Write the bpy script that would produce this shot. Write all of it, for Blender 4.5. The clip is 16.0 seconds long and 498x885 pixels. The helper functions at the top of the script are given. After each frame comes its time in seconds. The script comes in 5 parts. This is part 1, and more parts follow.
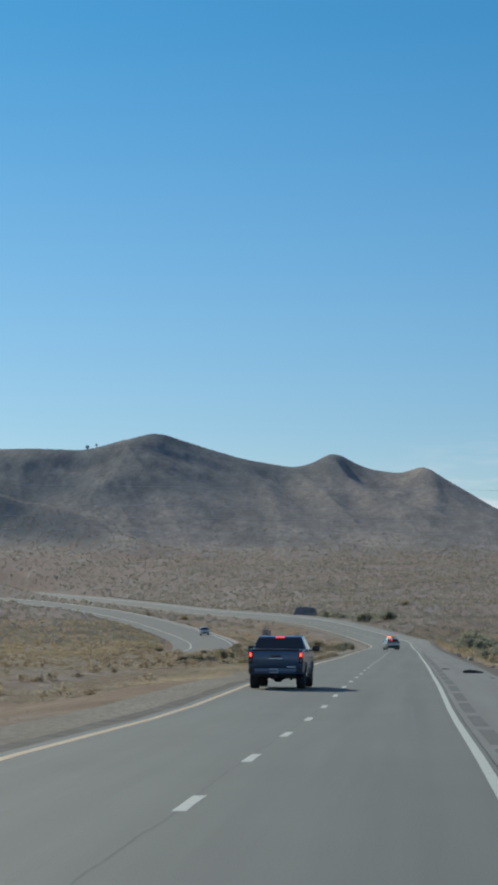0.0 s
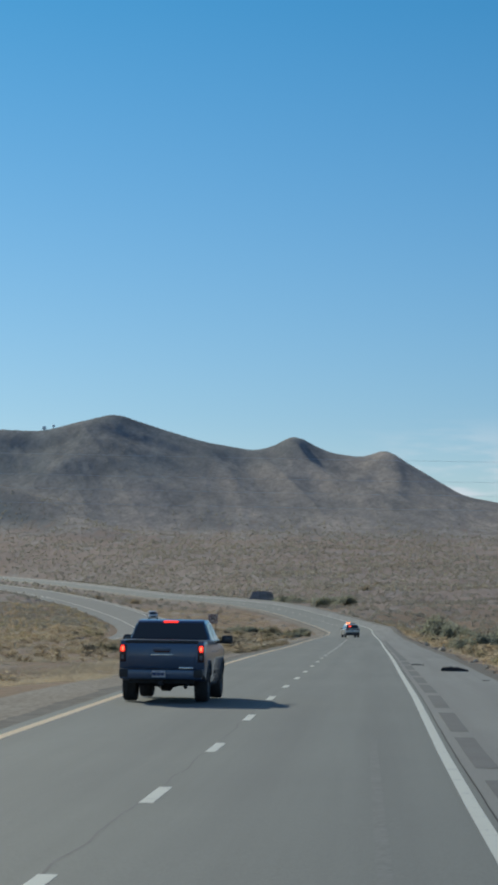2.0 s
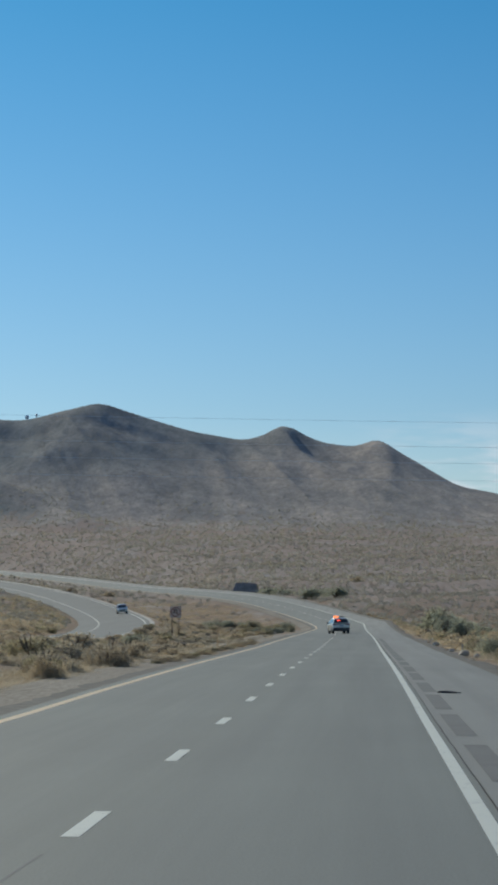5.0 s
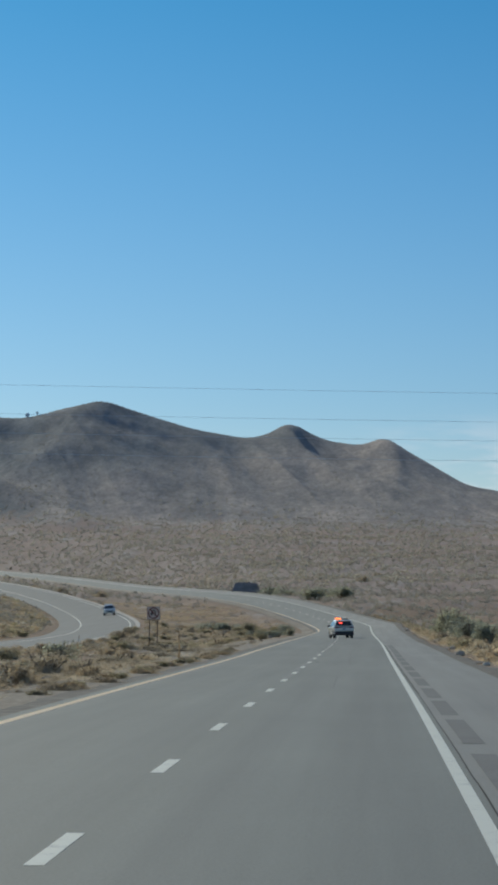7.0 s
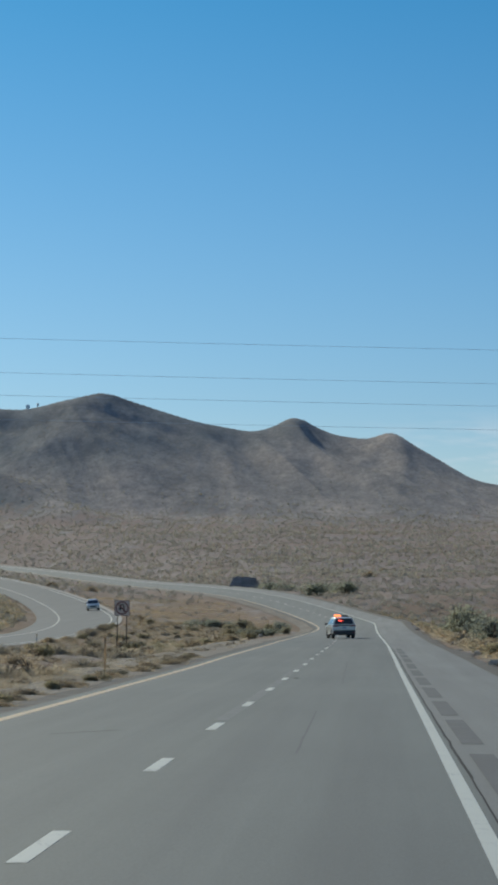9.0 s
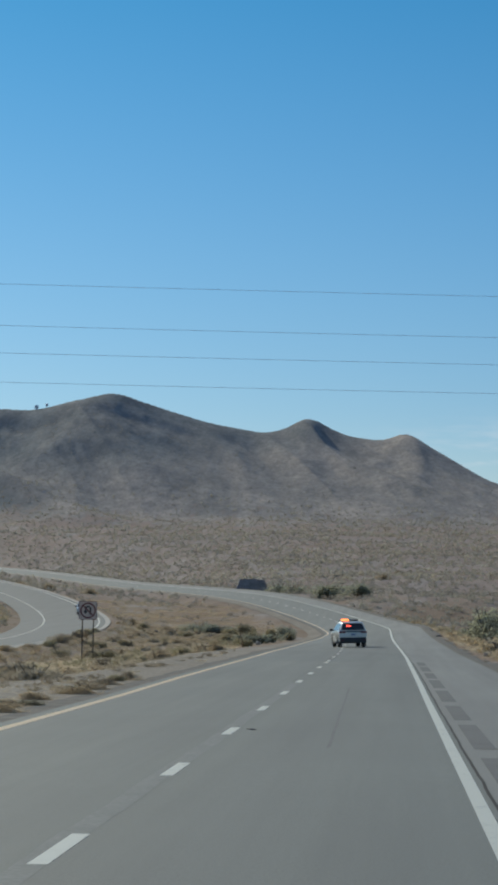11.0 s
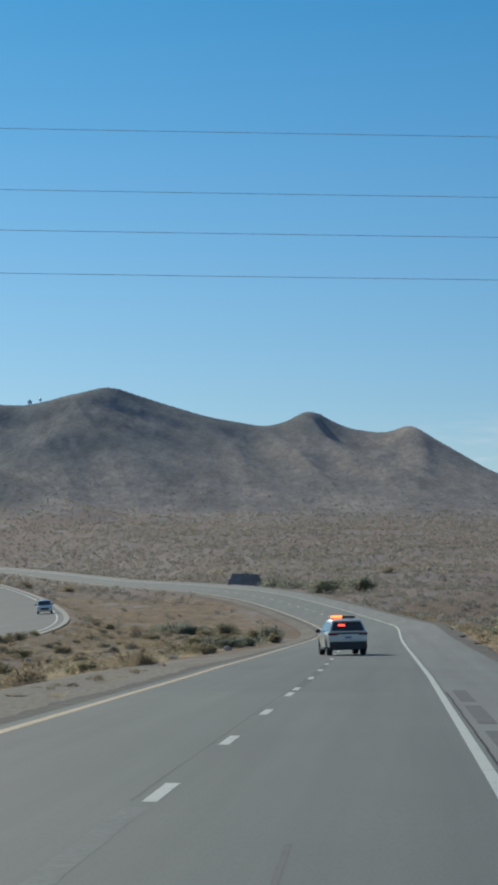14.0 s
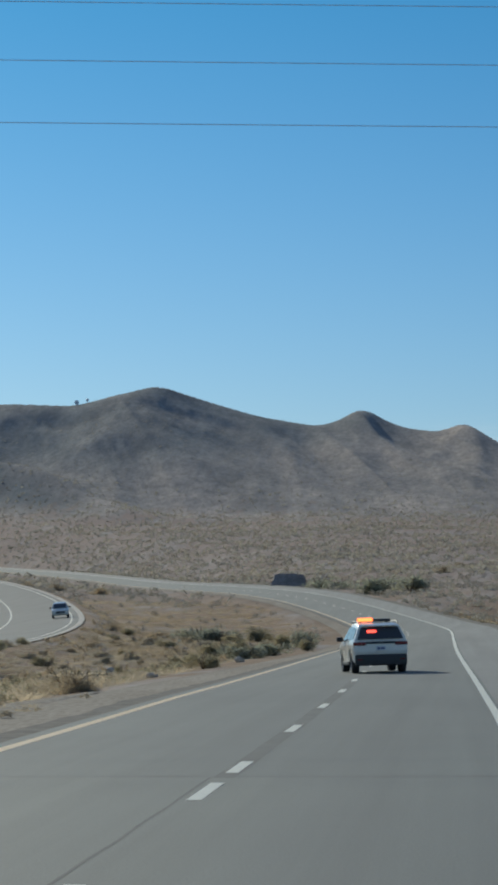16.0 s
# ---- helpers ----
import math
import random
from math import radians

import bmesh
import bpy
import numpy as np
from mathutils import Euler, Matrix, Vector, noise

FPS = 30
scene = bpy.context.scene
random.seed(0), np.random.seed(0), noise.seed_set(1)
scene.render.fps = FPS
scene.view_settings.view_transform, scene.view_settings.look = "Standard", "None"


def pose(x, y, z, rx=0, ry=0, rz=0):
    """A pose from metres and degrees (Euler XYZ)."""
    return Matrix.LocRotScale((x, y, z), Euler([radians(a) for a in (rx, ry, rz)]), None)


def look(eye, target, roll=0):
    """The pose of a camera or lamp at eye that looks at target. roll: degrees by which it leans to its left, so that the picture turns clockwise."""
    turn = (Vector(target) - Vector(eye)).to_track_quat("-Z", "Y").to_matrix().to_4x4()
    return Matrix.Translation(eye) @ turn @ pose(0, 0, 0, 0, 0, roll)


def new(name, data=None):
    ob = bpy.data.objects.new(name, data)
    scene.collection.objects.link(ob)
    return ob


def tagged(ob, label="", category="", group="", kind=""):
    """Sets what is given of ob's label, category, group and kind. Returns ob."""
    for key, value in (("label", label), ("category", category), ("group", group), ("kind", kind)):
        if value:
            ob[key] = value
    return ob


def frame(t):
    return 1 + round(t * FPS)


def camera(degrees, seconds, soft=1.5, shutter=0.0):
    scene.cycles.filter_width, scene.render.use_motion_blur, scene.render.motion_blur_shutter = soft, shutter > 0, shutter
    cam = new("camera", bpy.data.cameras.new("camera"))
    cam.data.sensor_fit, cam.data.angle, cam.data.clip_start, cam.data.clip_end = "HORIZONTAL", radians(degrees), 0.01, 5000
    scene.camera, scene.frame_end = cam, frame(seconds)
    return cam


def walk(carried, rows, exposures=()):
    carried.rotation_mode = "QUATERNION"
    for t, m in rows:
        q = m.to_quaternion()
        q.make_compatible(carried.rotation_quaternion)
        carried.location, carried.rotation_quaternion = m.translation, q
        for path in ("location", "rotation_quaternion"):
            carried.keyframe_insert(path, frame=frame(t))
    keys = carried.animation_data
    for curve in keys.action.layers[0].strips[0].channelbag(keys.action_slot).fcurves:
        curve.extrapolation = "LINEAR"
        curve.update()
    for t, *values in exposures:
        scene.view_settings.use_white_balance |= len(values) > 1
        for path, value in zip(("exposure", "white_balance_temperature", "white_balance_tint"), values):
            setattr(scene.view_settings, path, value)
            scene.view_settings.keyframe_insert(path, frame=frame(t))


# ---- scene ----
# A four-lane desert highway that bends left below a dry ridge. x right, y along the road, z up; the lane line starts at x = 0.
cam = camera(8.556, 16.0, soft=3.6)
PATH = [  # seconds, eye, yaw to the left, pitch, roll
    (0.0, 2.500, -8.23, 1.890, 2.834, 3.323, 0.380),
    (0.5, 2.507, 3.20, 1.886, 2.605, 3.265, 0.372),
    (1.0, 2.465, 14.27, 1.881, 2.435, 3.184, 0.469),
    (1.5, 2.463, 24.55, 1.875, 2.273, 3.112, 0.667),
    (2.0, 2.444, 34.98, 1.868, 2.180, 3.079, 0.752),
    (2.5, 2.419, 46.26, 1.860, 2.088, 3.039, 0.870),
    (3.0, 2.431, 57.68, 1.852, 2.018, 3.010, 0.924),
    (3.5, 2.396, 68.67, 1.845, 1.954, 2.990, 0.555),
    (4.0, 2.379, 79.66, 1.846, 1.970, 2.965, 0.643),
    (6.5, 2.385, 137.08, 1.902, 2.151, 2.999, 0.435),
    (7.0, 2.408, 148.84, 1.907, 2.152, 2.998, 0.596),
    (7.5, 2.447, 160.02, 1.909, 2.139, 2.986, 0.735),
    (8.0, 2.443, 170.99, 1.910, 2.138, 2.967, 0.824),
    (8.5, 2.435, 182.13, 1.910, 2.173, 2.943, 0.699),
    (9.0, 2.457, 193.30, 1.908, 2.262, 2.936, 0.879),
    (9.5, 2.417, 204.29, 1.906, 2.292, 2.950, 1.015),
    (10.0, 2.461, 215.24, 1.902, 2.437, 2.993, 1.058),
    (12.5, 2.242, 268.92, 1.866, 2.533, 3.011, 0.875),
    (13.0, 2.187, 280.13, 1.860, 2.503, 2.990, 0.939),
    (13.5, 2.149, 290.92, 1.857, 2.528, 3.001, 0.579),
    (14.0, 2.125, 301.52, 1.857, 2.576, 2.978, 0.264),
    (14.5, 2.119, 312.14, 1.859, 3.234, 2.990, -0.393),
    (15.0, 2.145, 322.94, 1.862, 3.829, 2.998, -0.789),
    (15.5, 2.218, 333.66, 1.867, 3.703, 3.019, -0.588),
    (16.0, 2.255, 344.31, 1.874, 3.508, 3.027, -0.072),
]
walk(cam, [(t, pose(x, y, z, 90 + pitch, 0, yaw) @ pose(0, 0, 0, 0, 0, roll)) for t, x, y, z, yaw, pitch, roll in PATH],
     exposures=[(0.0, -0.06, 6500, 9.5), (16.0, -0.06, 6500, 9.5)])

# ---- sky and sun: low sun ahead and to the left ----
SUN_TO = Vector((-1.1, 2.4, 1.0)).normalized()
world = bpy.data.worlds.new("sky")
scene.world = world
world.use_nodes = True
wn, wl = world.node_tree.nodes, world.node_tree.links
wn.clear()
sky = wn.new("ShaderNodeTexSky")
sky.sky_type = "NISHITA"
sky.sun_disc = False
sky.sun_elevation = math.asin(SUN_TO.z)
sky.sun_rotation = math.atan2(SUN_TO.x, SUN_TO.y)
sky.altitude, sky.air_density, sky.dust_density, sky.ozone_density = 900, 1.0, 0.4, 3.0
bg = wn.new("ShaderNodeBackground")
bg.inputs["Strength"].default_value = 0.09
# the air is very clear: deeper blue away from the horizon
wtc, wsep, wramp, wmul = wn.new("ShaderNodeTexCoord"), wn.new("ShaderNodeSeparateXYZ"), wn.new("ShaderNodeValToRGB"), wn.new("ShaderNodeMix")
wl.new(wtc.outputs["Generated"], wsep.inputs[0])
wl.new(wsep.outputs["Z"], wramp.inputs[0])
for k, (p, c) in enumerate(((0.0, (0.78, 0.83, 0.97)), (0.06, (0.465, 0.67, 0.9)), (0.185, (0.185, 0.59, 0.83)), (0.215, (0.22, 0.6, 0.84)), (0.5, (1.48, 1.56, 1.62)))):
    e = wramp.color_ramp.elements[k] if k < 2 else wramp.color_ramp.elements.new(p)
    e.position, e.color = p, (*c, 1)
wmul.data_type, wmul.blend_type = "RGBA", "MULTIPLY"
# the sky opposite the sun stays paler
wback = wn.new("ShaderNodeMapRange")
wback.interpolation_type = "SMOOTHSTEP"
wback.inputs["From Min"].default_value, wback.inputs["From Max"].default_value = -0.75, 0.45
wback.inputs["To Min"].default_value, wback.inputs["To Max"].default_value = 0.3, 1.0
wl.new(wsep.outputs["Y"], wback.inputs["Value"])
wl.new(wback.outputs[0], wmul.inputs["Factor"])
wl.new(sky.outputs[0], wmul.inputs["A"])
wl.new(wramp.outputs[0], wmul.inputs["B"])
# paler towards the sun's side
wside, wgrade = wn.new("ShaderNodeMapRange"), wn.new("ShaderNodeMix")
wside.inputs["From Min"].default_value, wside.inputs["From Max"].default_value = -0.2, 0.1
wside.inputs["To Min"].default_value, wside.inputs["To Max"].default_value = 1.0, 0.905
wl.new(wsep.outputs["X"], wside.inputs["Value"])
wgrade.data_type, wgrade.blend_type = "RGBA", "MULTIPLY"
wgrade.inputs["Factor"].default_value = 1.0
wl.new(wmul.outputs["Result"], wgrade.inputs["A"])
wl.new(wside.outputs[0], wgrade.inputs["B"])
wout = wn.new("ShaderNodeOutputWorld")
# thin cloud streaks low in the sky, thickest past the ridge's end
wmap, wnoise, wthin, whigh, wright = wn.new("ShaderNodeMapping"), wn.new("ShaderNodeTexNoise"), wn.new("ShaderNodeMapRange"), wn.new("ShaderNodeMapRange"), wn.new("ShaderNodeMapRange")
wmap.inputs["Scale"].default_value = (26, 26, 130)
wnoise.inputs["Scale"].default_value, wnoise.inputs["Detail"].default_value = 1.6, 6.0
wl.new(wtc.outputs["Generated"], wmap.inputs[0])
wl.new(wmap.outputs[0], wnoise.inputs["Vector"])
for node, source, lo, hi in ((wthin, wnoise.outputs["Fac"], 0.4, 0.64), (whigh, wsep.outputs["Z"], 0.066, 0.036), (wright, wsep.outputs["X"], -0.016, 0.03)):
    node.interpolation_type = "SMOOTHSTEP"
    node.inputs["From Min"].default_value, node.inputs["From Max"].default_value = lo, hi
    wl.new(source, node.inputs["Value"])
wm1, wm2, wcloud = wn.new("ShaderNodeMath"), wn.new("ShaderNodeMath"), wn.new("ShaderNodeMix")
wm1.operation = wm2.operation = "MULTIPLY"
wl.new(wthin.outputs[0], wm1.inputs[0])
wl.new(whigh.outputs[0], wm1.inputs[1])
wl.new(wm1.outputs[0], wm2.inputs[0])
wl.new(wright.outputs[0], wm2.inputs[1])
wcloud.data_type = "RGBA"
wl.new(wm2.outputs[0], wcloud.inputs["Factor"])
wl.new(wgrade.outputs["Result"], wcloud.inputs["A"])
wcloud.inputs["B"].default_value = (7.4, 8.2, 9.0, 1)
wl.new(wcloud.outputs["Result"], bg.inputs[0])
wl.new(bg.outputs[0], wout.inputs[0])
sun = new("sun", bpy.data.lights.new("sun", "SUN"))
sun.data.energy, sun.data.angle, sun.data.color = 2.92, radians(0.6), (0.98, 0.955, 0.78)
sun.matrix_world = look((-60, 120, 60), Vector((-60, 120, 60)) - SUN_TO)


# ---- materials ----
def material(name, rough=0.8, metal=0.0):
    m = bpy.data.materials.new(name)
    m.use_nodes = True
    b = m.node_tree.nodes["Principled BSDF"]
    b.inputs["Roughness"].default_value, b.inputs["Metallic"].default_value = rough, metal
    return m, m.node_tree.nodes, m.node_tree.links, b


def noise_node(n, l, scale, detail=4.0, stretch=(1, 1, 1), rough=0.55, coord="Object"):
    tc, mp, nz = n.new("ShaderNodeTexCoord"), n.new("ShaderNodeMapping"), n.new("ShaderNodeTexNoise")
    mp.inputs["Scale"].default_value = stretch
    nz.inputs["Scale"].default_value, nz.inputs["Detail"].default_value, nz.inputs["Roughness"].default_value = scale, detail, rough
    l.new(tc.outputs[coord], mp.inputs[0])
    l.new(mp.outputs[0], nz.inputs["Vector"])
    return nz.outputs["Fac"]


def ramp_node(n, l, fac, stops):
    r = n.new("ShaderNodeValToRGB")
    e = r.color_ramp.elements
    while len(e) < len(stops):
        e.new(0.5)
    for k, (p, c) in zip(e, stops):
        k.position, k.color = p, (*c, 1) if len(c) == 3 else c
    l.new(fac, r.inputs[0])
    return r.outputs[0]


def mix_node(n, l, fac, a, b, blend="MIX"):
    m = n.new("ShaderNodeMix")
    m.data_type, m.blend_type = "RGBA", blend
    for socket, v in ((m.inputs["Factor"], fac), (m.inputs["A"], a), (m.inputs["B"], b)):
        if isinstance(v, (int, float)):
            socket.default_value = v
        elif isinstance(v, tuple):
            socket.default_value = (*v, 1) if len(v) == 3 else v
        else:
            l.new(v, socket)
    return m.outputs["Result"]


def bump_node(n, l, b, height, strength, distance):
    k = n.new("ShaderNodeBump")
    k.inputs["Strength"].default_value, k.inputs["Distance"].default_value = strength, distance
    l.new(height, k.inputs["Height"])
    l.new(k.outputs[0], b.inputs["Normal"])


def two_scale(name, dark, mid, light, big, small, rough=0.85, metal=0.0, stretch=(1, 1, 1), bump=0.0, distance=0.02, spread=0.22, object_random=0.0):
    """Colour that wanders at two scales, with fine relief."""
    m, n, l, b = material(name, rough, metal)
    f1, f2 = noise_node(n, l, big, 3.0, stretch), noise_node(n, l, small, 5.0, stretch)
    c1 = ramp_node(n, l, f1, [(0.5 - spread, dark), (0.5, mid), (0.5 + spread, light)])
    c2 = ramp_node(n, l, f2, [(0.25, (0.62, 0.62, 0.62)), (0.75, (1.3, 1.3, 1.3))])
    col = mix_node(n, l, 1.0, c1, c2, "MULTIPLY")
    if object_random:
        info = n.new("ShaderNodeObjectInfo")
        r = ramp_node(n, l, info.outputs["Random"], [(0.0, (1 - object_random,) * 3), (1.0, (1 + object_random,) * 3)])
        col = mix_node(n, l, 1.0, col, r, "MULTIPLY")
    l.new(col, b.inputs["Base Color"])
    if rough > 0.9:
        b.inputs["Specular IOR Level"].default_value = 0.1
    if bump:
        bump_node(n, l, b, f2, bump, distance)
    return m


def road_material(name, base, tint, lanes=False):
    """Worn asphalt: aggregate grain, long streaks along the lanes, wide blotches."""
    m, n, l, b = material(name, 0.82)
    grain = noise_node(n, l, 38.0, 4.0)
    streak = noise_node(n, l, 1.0, 4.0, (1.1, 0.016, 1))
    blotch = noise_node(n, l, 0.16, 4.0, (1.0, 0.35, 1))
    c = ramp_node(n, l, grain, [(0.25, tuple(base * 0.72 * k for k in tint)), (0.75, tuple(base * 1.25 * k for k in tint))])
    c = mix_node(n, l, 1.0, c, ramp_node(n, l, streak, [(0.3, (0.82, 0.82, 0.83)), (0.7, (1.12, 1.12, 1.1))]), "MULTIPLY")
    c = mix_node(n, l, 1.0, c, ramp_node(n, l, blotch, [(0.3, (0.9, 0.9, 0.91)), (0.7, (1.08, 1.08, 1.06))]), "MULTIPLY")
    if lanes:
        # dustier left lane, darker wheel paths in the right one
        g, sx, mr = n.new("ShaderNodeNewGeometry"), n.new("ShaderNodeSeparateXYZ"), n.new("ShaderNodeMapRange")
        l.new(g.outputs["Position"], sx.inputs[0])
        l.new(sx.outputs["X"], mr.inputs["Value"])
        mr.inputs["From Min"].default_value, mr.inputs["From Max"].default_value = -4.2, 3.8
        c = mix_node(n, l, 1.0, c, ramp_node(n, l, mr.outputs[0], [(0.0, (1.05, 1.03, 0.99)), (0.16, (0.96, 0.96, 0.96)), (0.27, (1.03, 1.02, 1.0)), (0.39, (0.97, 0.97, 0.97)), (0.52, (1.05, 1.04, 1.01)),
                                                                (0.62, (0.97, 0.97, 0.98)), (0.74, (1.0, 1.0, 1.0)), (0.86, (0.93, 0.935, 0.95)), (0.97, (1.02, 1.02, 1.01))]), "MULTIPLY")
    l.new(c, b.inputs["Base Color"])
    bump_node(n, l, b, grain, 0.25, 0.006)
    return m


def paint_material(name, colour, wear):
    """Road paint, worn through in specks."""
    m, n, l, b = material(name, 0.7)
    g, w = noise_node(n, l, 26.0, 5.0), noise_node(n, l, 1.6, 4.0)
    s = n.new("ShaderNodeMath")
    s.operation = "ADD"
    l.new(g, s.inputs[0])
    l.new(w, s.inputs[1])
    h = n.new("ShaderNodeMath")
    h.operation = "MULTIPLY"
    h.inputs[1].default_value = 0.5
    l.new(s.outputs[0], h.inputs[0])
    f = ramp_node(n, l, h.outputs[0], [(wear - 0.06, (0, 0, 0)), (wear + 0.1, (1, 1, 1))])
    l.new(mix_node(n, l, f, colour, (0.13, 0.128, 0.122)), b.inputs["Base Color"])
    return m


def ground_material():
    """Desert soil: tan sand, grey gravel, reddish patches, stones."""
    m, n, l, b = material("desert_soil", 1.0)
    b.inputs["Specular IOR Level"].default_value = 0.05
    wide, mid, fine = noise_node(n, l, 0.012, 4.0, (1, 0.5, 1)), noise_node(n, l, 0.11, 5.0, (1, 0.45, 1)), noise_node(n, l, 1.7, 6.0)
    c = ramp_node(n, l, mid, [(0.3, (0.275, 0.182, 0.112)), (0.5, (0.365, 0.248, 0.156)), (0.7, (0.455, 0.325, 0.215))])
    c = mix_node(n, l, ramp_node(n, l, wide, [(0.35, (0, 0, 0)), (0.7, (0.6, 0.6, 0.6))]), c, (0.38, 0.255, 0.17))
    c = mix_node(n, l, 1.0, c, ramp_node(n, l, fine, [(0.3, (0.68, 0.68, 0.68)), (0.7, (1.25, 1.25, 1.25))]), "MULTIPLY")
    # the plain is greyer and stonier, the slopes are dark rock with scree
    g = n.new("ShaderNodeNewGeometry")
    sep = n.new("ShaderNodeSeparateXYZ")
    l.new(g.outputs["Position"], sep.inputs[0])

    def rising(lo, hi):
        k = n.new("ShaderNodeMapRange")
        k.inputs["From Min"].default_value, k.inputs["From Max"].default_value = lo, hi
        l.new(sep.outputs["Z"], k.inputs["Value"])
        return k.outputs[0]

    plain_n = noise_node(n, l, 0.3, 6.0, (1, 0.08, 1), 0.7)
    plain_c = ramp_node(n, l, plain_n, [(0.3, (0.298, 0.227, 0.182)), (0.5, (0.39, 0.299, 0.24)), (0.7, (0.48, 0.376, 0.303))])
    patchy = ramp_node(n, l, noise_node(n, l, 0.009, 4.0, (1, 0.35, 1)), [(0.42, (0, 0, 0)), (0.62, (0.7, 0.7, 0.7))])
    plain_c = mix_node(n, l, patchy, plain_c, (0.44, 0.305, 0.235))
    c = mix_node(n, l, rising(2.5, 9.0), c, plain_c)
    r1, r2, r3 = noise_node(n, l, 0.022, 6.0, (1, 0.2, 0.6), 0.65), noise_node(n, l, 0.34, 7.0, (1, 0.2, 1.0), 0.85), noise_node(n, l, 0.075, 6.0, (1.0, 0.2, 0.6), 0.75)
    rock = ramp_node(n, l, r1, [(0.36, (0.305, 0.277, 0.255)), (0.5, (0.388, 0.338, 0.3)), (0.64, (0.468, 0.393, 0.337))])
    rock = mix_node(n, l, 1.0, rock, ramp_node(n, l, r2, [(0.34, (0.7, 0.71, 0.72)), (0.66, (1.27, 1.25, 1.21))]), "MULTIPLY")
    rock = mix_node(n, l, 1.0, rock, ramp_node(n, l, r3, [(0.36, (0.72, 0.74, 0.77)), (0.64, (1.2, 1.17, 1.13))]), "MULTIPLY")
    # tops painted dark blue for haze and shade; lower edge rises to the east
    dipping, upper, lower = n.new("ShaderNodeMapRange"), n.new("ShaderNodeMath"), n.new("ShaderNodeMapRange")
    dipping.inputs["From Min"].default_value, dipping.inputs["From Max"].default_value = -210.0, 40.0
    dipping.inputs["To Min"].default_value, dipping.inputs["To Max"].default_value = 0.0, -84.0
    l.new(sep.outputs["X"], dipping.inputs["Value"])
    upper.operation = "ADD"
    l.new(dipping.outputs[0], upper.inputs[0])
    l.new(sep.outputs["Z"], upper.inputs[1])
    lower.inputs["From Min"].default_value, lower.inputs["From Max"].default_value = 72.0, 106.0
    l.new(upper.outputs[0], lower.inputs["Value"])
    hazy_shade = mix_node(n, l, lower.outputs[0], (0, 0, 0), ramp_node(n, l, noise_node(n, l, 0.011, 5.0, (1, 0.25, 1.0), 0.6), [(0.32, (0.3, 0.3, 0.3)), (0.52, (1, 1, 1))]))
    rock = mix_node(n, l, hazy_shade, rock, mix_node(n, l, 1.0, rock, (0.6, 0.73, 0.82), "MULTIPLY"))
    # the foot of the slope frays into the plain
    add = n.new("ShaderNodeMath")
    add.operation = "MULTIPLY_ADD"
    l.new(r3, add.inputs[0])
    add.inputs[1].default_value = 1.5
    l.new(rising(44.0, 112.0), add.inputs[2])
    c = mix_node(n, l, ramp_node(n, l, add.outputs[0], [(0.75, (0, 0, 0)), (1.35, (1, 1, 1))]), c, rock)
    # a wedge of darker, bluer colour low on the western spur, with frayed edges
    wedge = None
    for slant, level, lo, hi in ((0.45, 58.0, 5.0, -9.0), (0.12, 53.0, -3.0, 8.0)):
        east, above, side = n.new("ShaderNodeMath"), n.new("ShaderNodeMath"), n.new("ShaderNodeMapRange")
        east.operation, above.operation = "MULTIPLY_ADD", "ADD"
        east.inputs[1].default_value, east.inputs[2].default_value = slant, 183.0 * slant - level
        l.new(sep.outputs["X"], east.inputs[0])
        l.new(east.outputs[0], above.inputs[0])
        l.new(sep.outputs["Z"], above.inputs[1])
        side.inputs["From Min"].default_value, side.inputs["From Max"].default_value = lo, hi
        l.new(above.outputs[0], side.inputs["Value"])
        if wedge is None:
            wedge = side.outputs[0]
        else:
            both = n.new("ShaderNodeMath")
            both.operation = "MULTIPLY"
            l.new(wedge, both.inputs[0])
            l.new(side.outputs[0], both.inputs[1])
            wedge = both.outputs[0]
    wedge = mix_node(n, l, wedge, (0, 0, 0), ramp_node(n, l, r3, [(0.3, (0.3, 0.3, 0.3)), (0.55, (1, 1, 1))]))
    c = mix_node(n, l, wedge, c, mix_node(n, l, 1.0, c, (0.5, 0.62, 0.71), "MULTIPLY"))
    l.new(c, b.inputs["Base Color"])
    bump_node(n, l, b, fine, 0.35, 0.05)
    return m


ASPHALT = road_material("worn_asphalt", 0.147, (0.91, 1.0, 0.89), True)
ASPHALT_NEW = road_material("darker_asphalt", 0.132, (0.9, 1.0, 0.91))
ASPHALT_OPPOSITE = road_material("opposite_asphalt", 0.09, (0.9, 0.99, 1.0))
SHOULDER = road_material("shoulder_asphalt", 0.205, (1.0, 0.99, 0.88))
GRIT = two_scale("dark_grit", (0.145, 0.125, 0.1), (0.19, 0.165, 0.135), (0.235, 0.208, 0.172), 0.8, 4.0, 0.92, bump=0.3, distance=0.02)
APRON = two_scale("loose_gravel", (0.25, 0.2, 0.148), (0.33, 0.27, 0.203), (0.41, 0.342, 0.262), 0.25, 9.0, 0.95, stretch=(1, 0.12, 1), bump=0.15, distance=0.02, spread=0.3)
PATCH = two_scale("patch_asphalt", (0.07, 0.071, 0.071), (0.085, 0.086, 0.085), (0.1, 0.101, 0.1), 0.6, 30.0, 0.85)
WHITE = paint_material("white_road_paint", (0.73, 0.715, 0.585), 0.62)
YELLOW = paint_material("yellow_road_paint", (0.76, 0.54, 0.3), 0.66)
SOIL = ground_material()


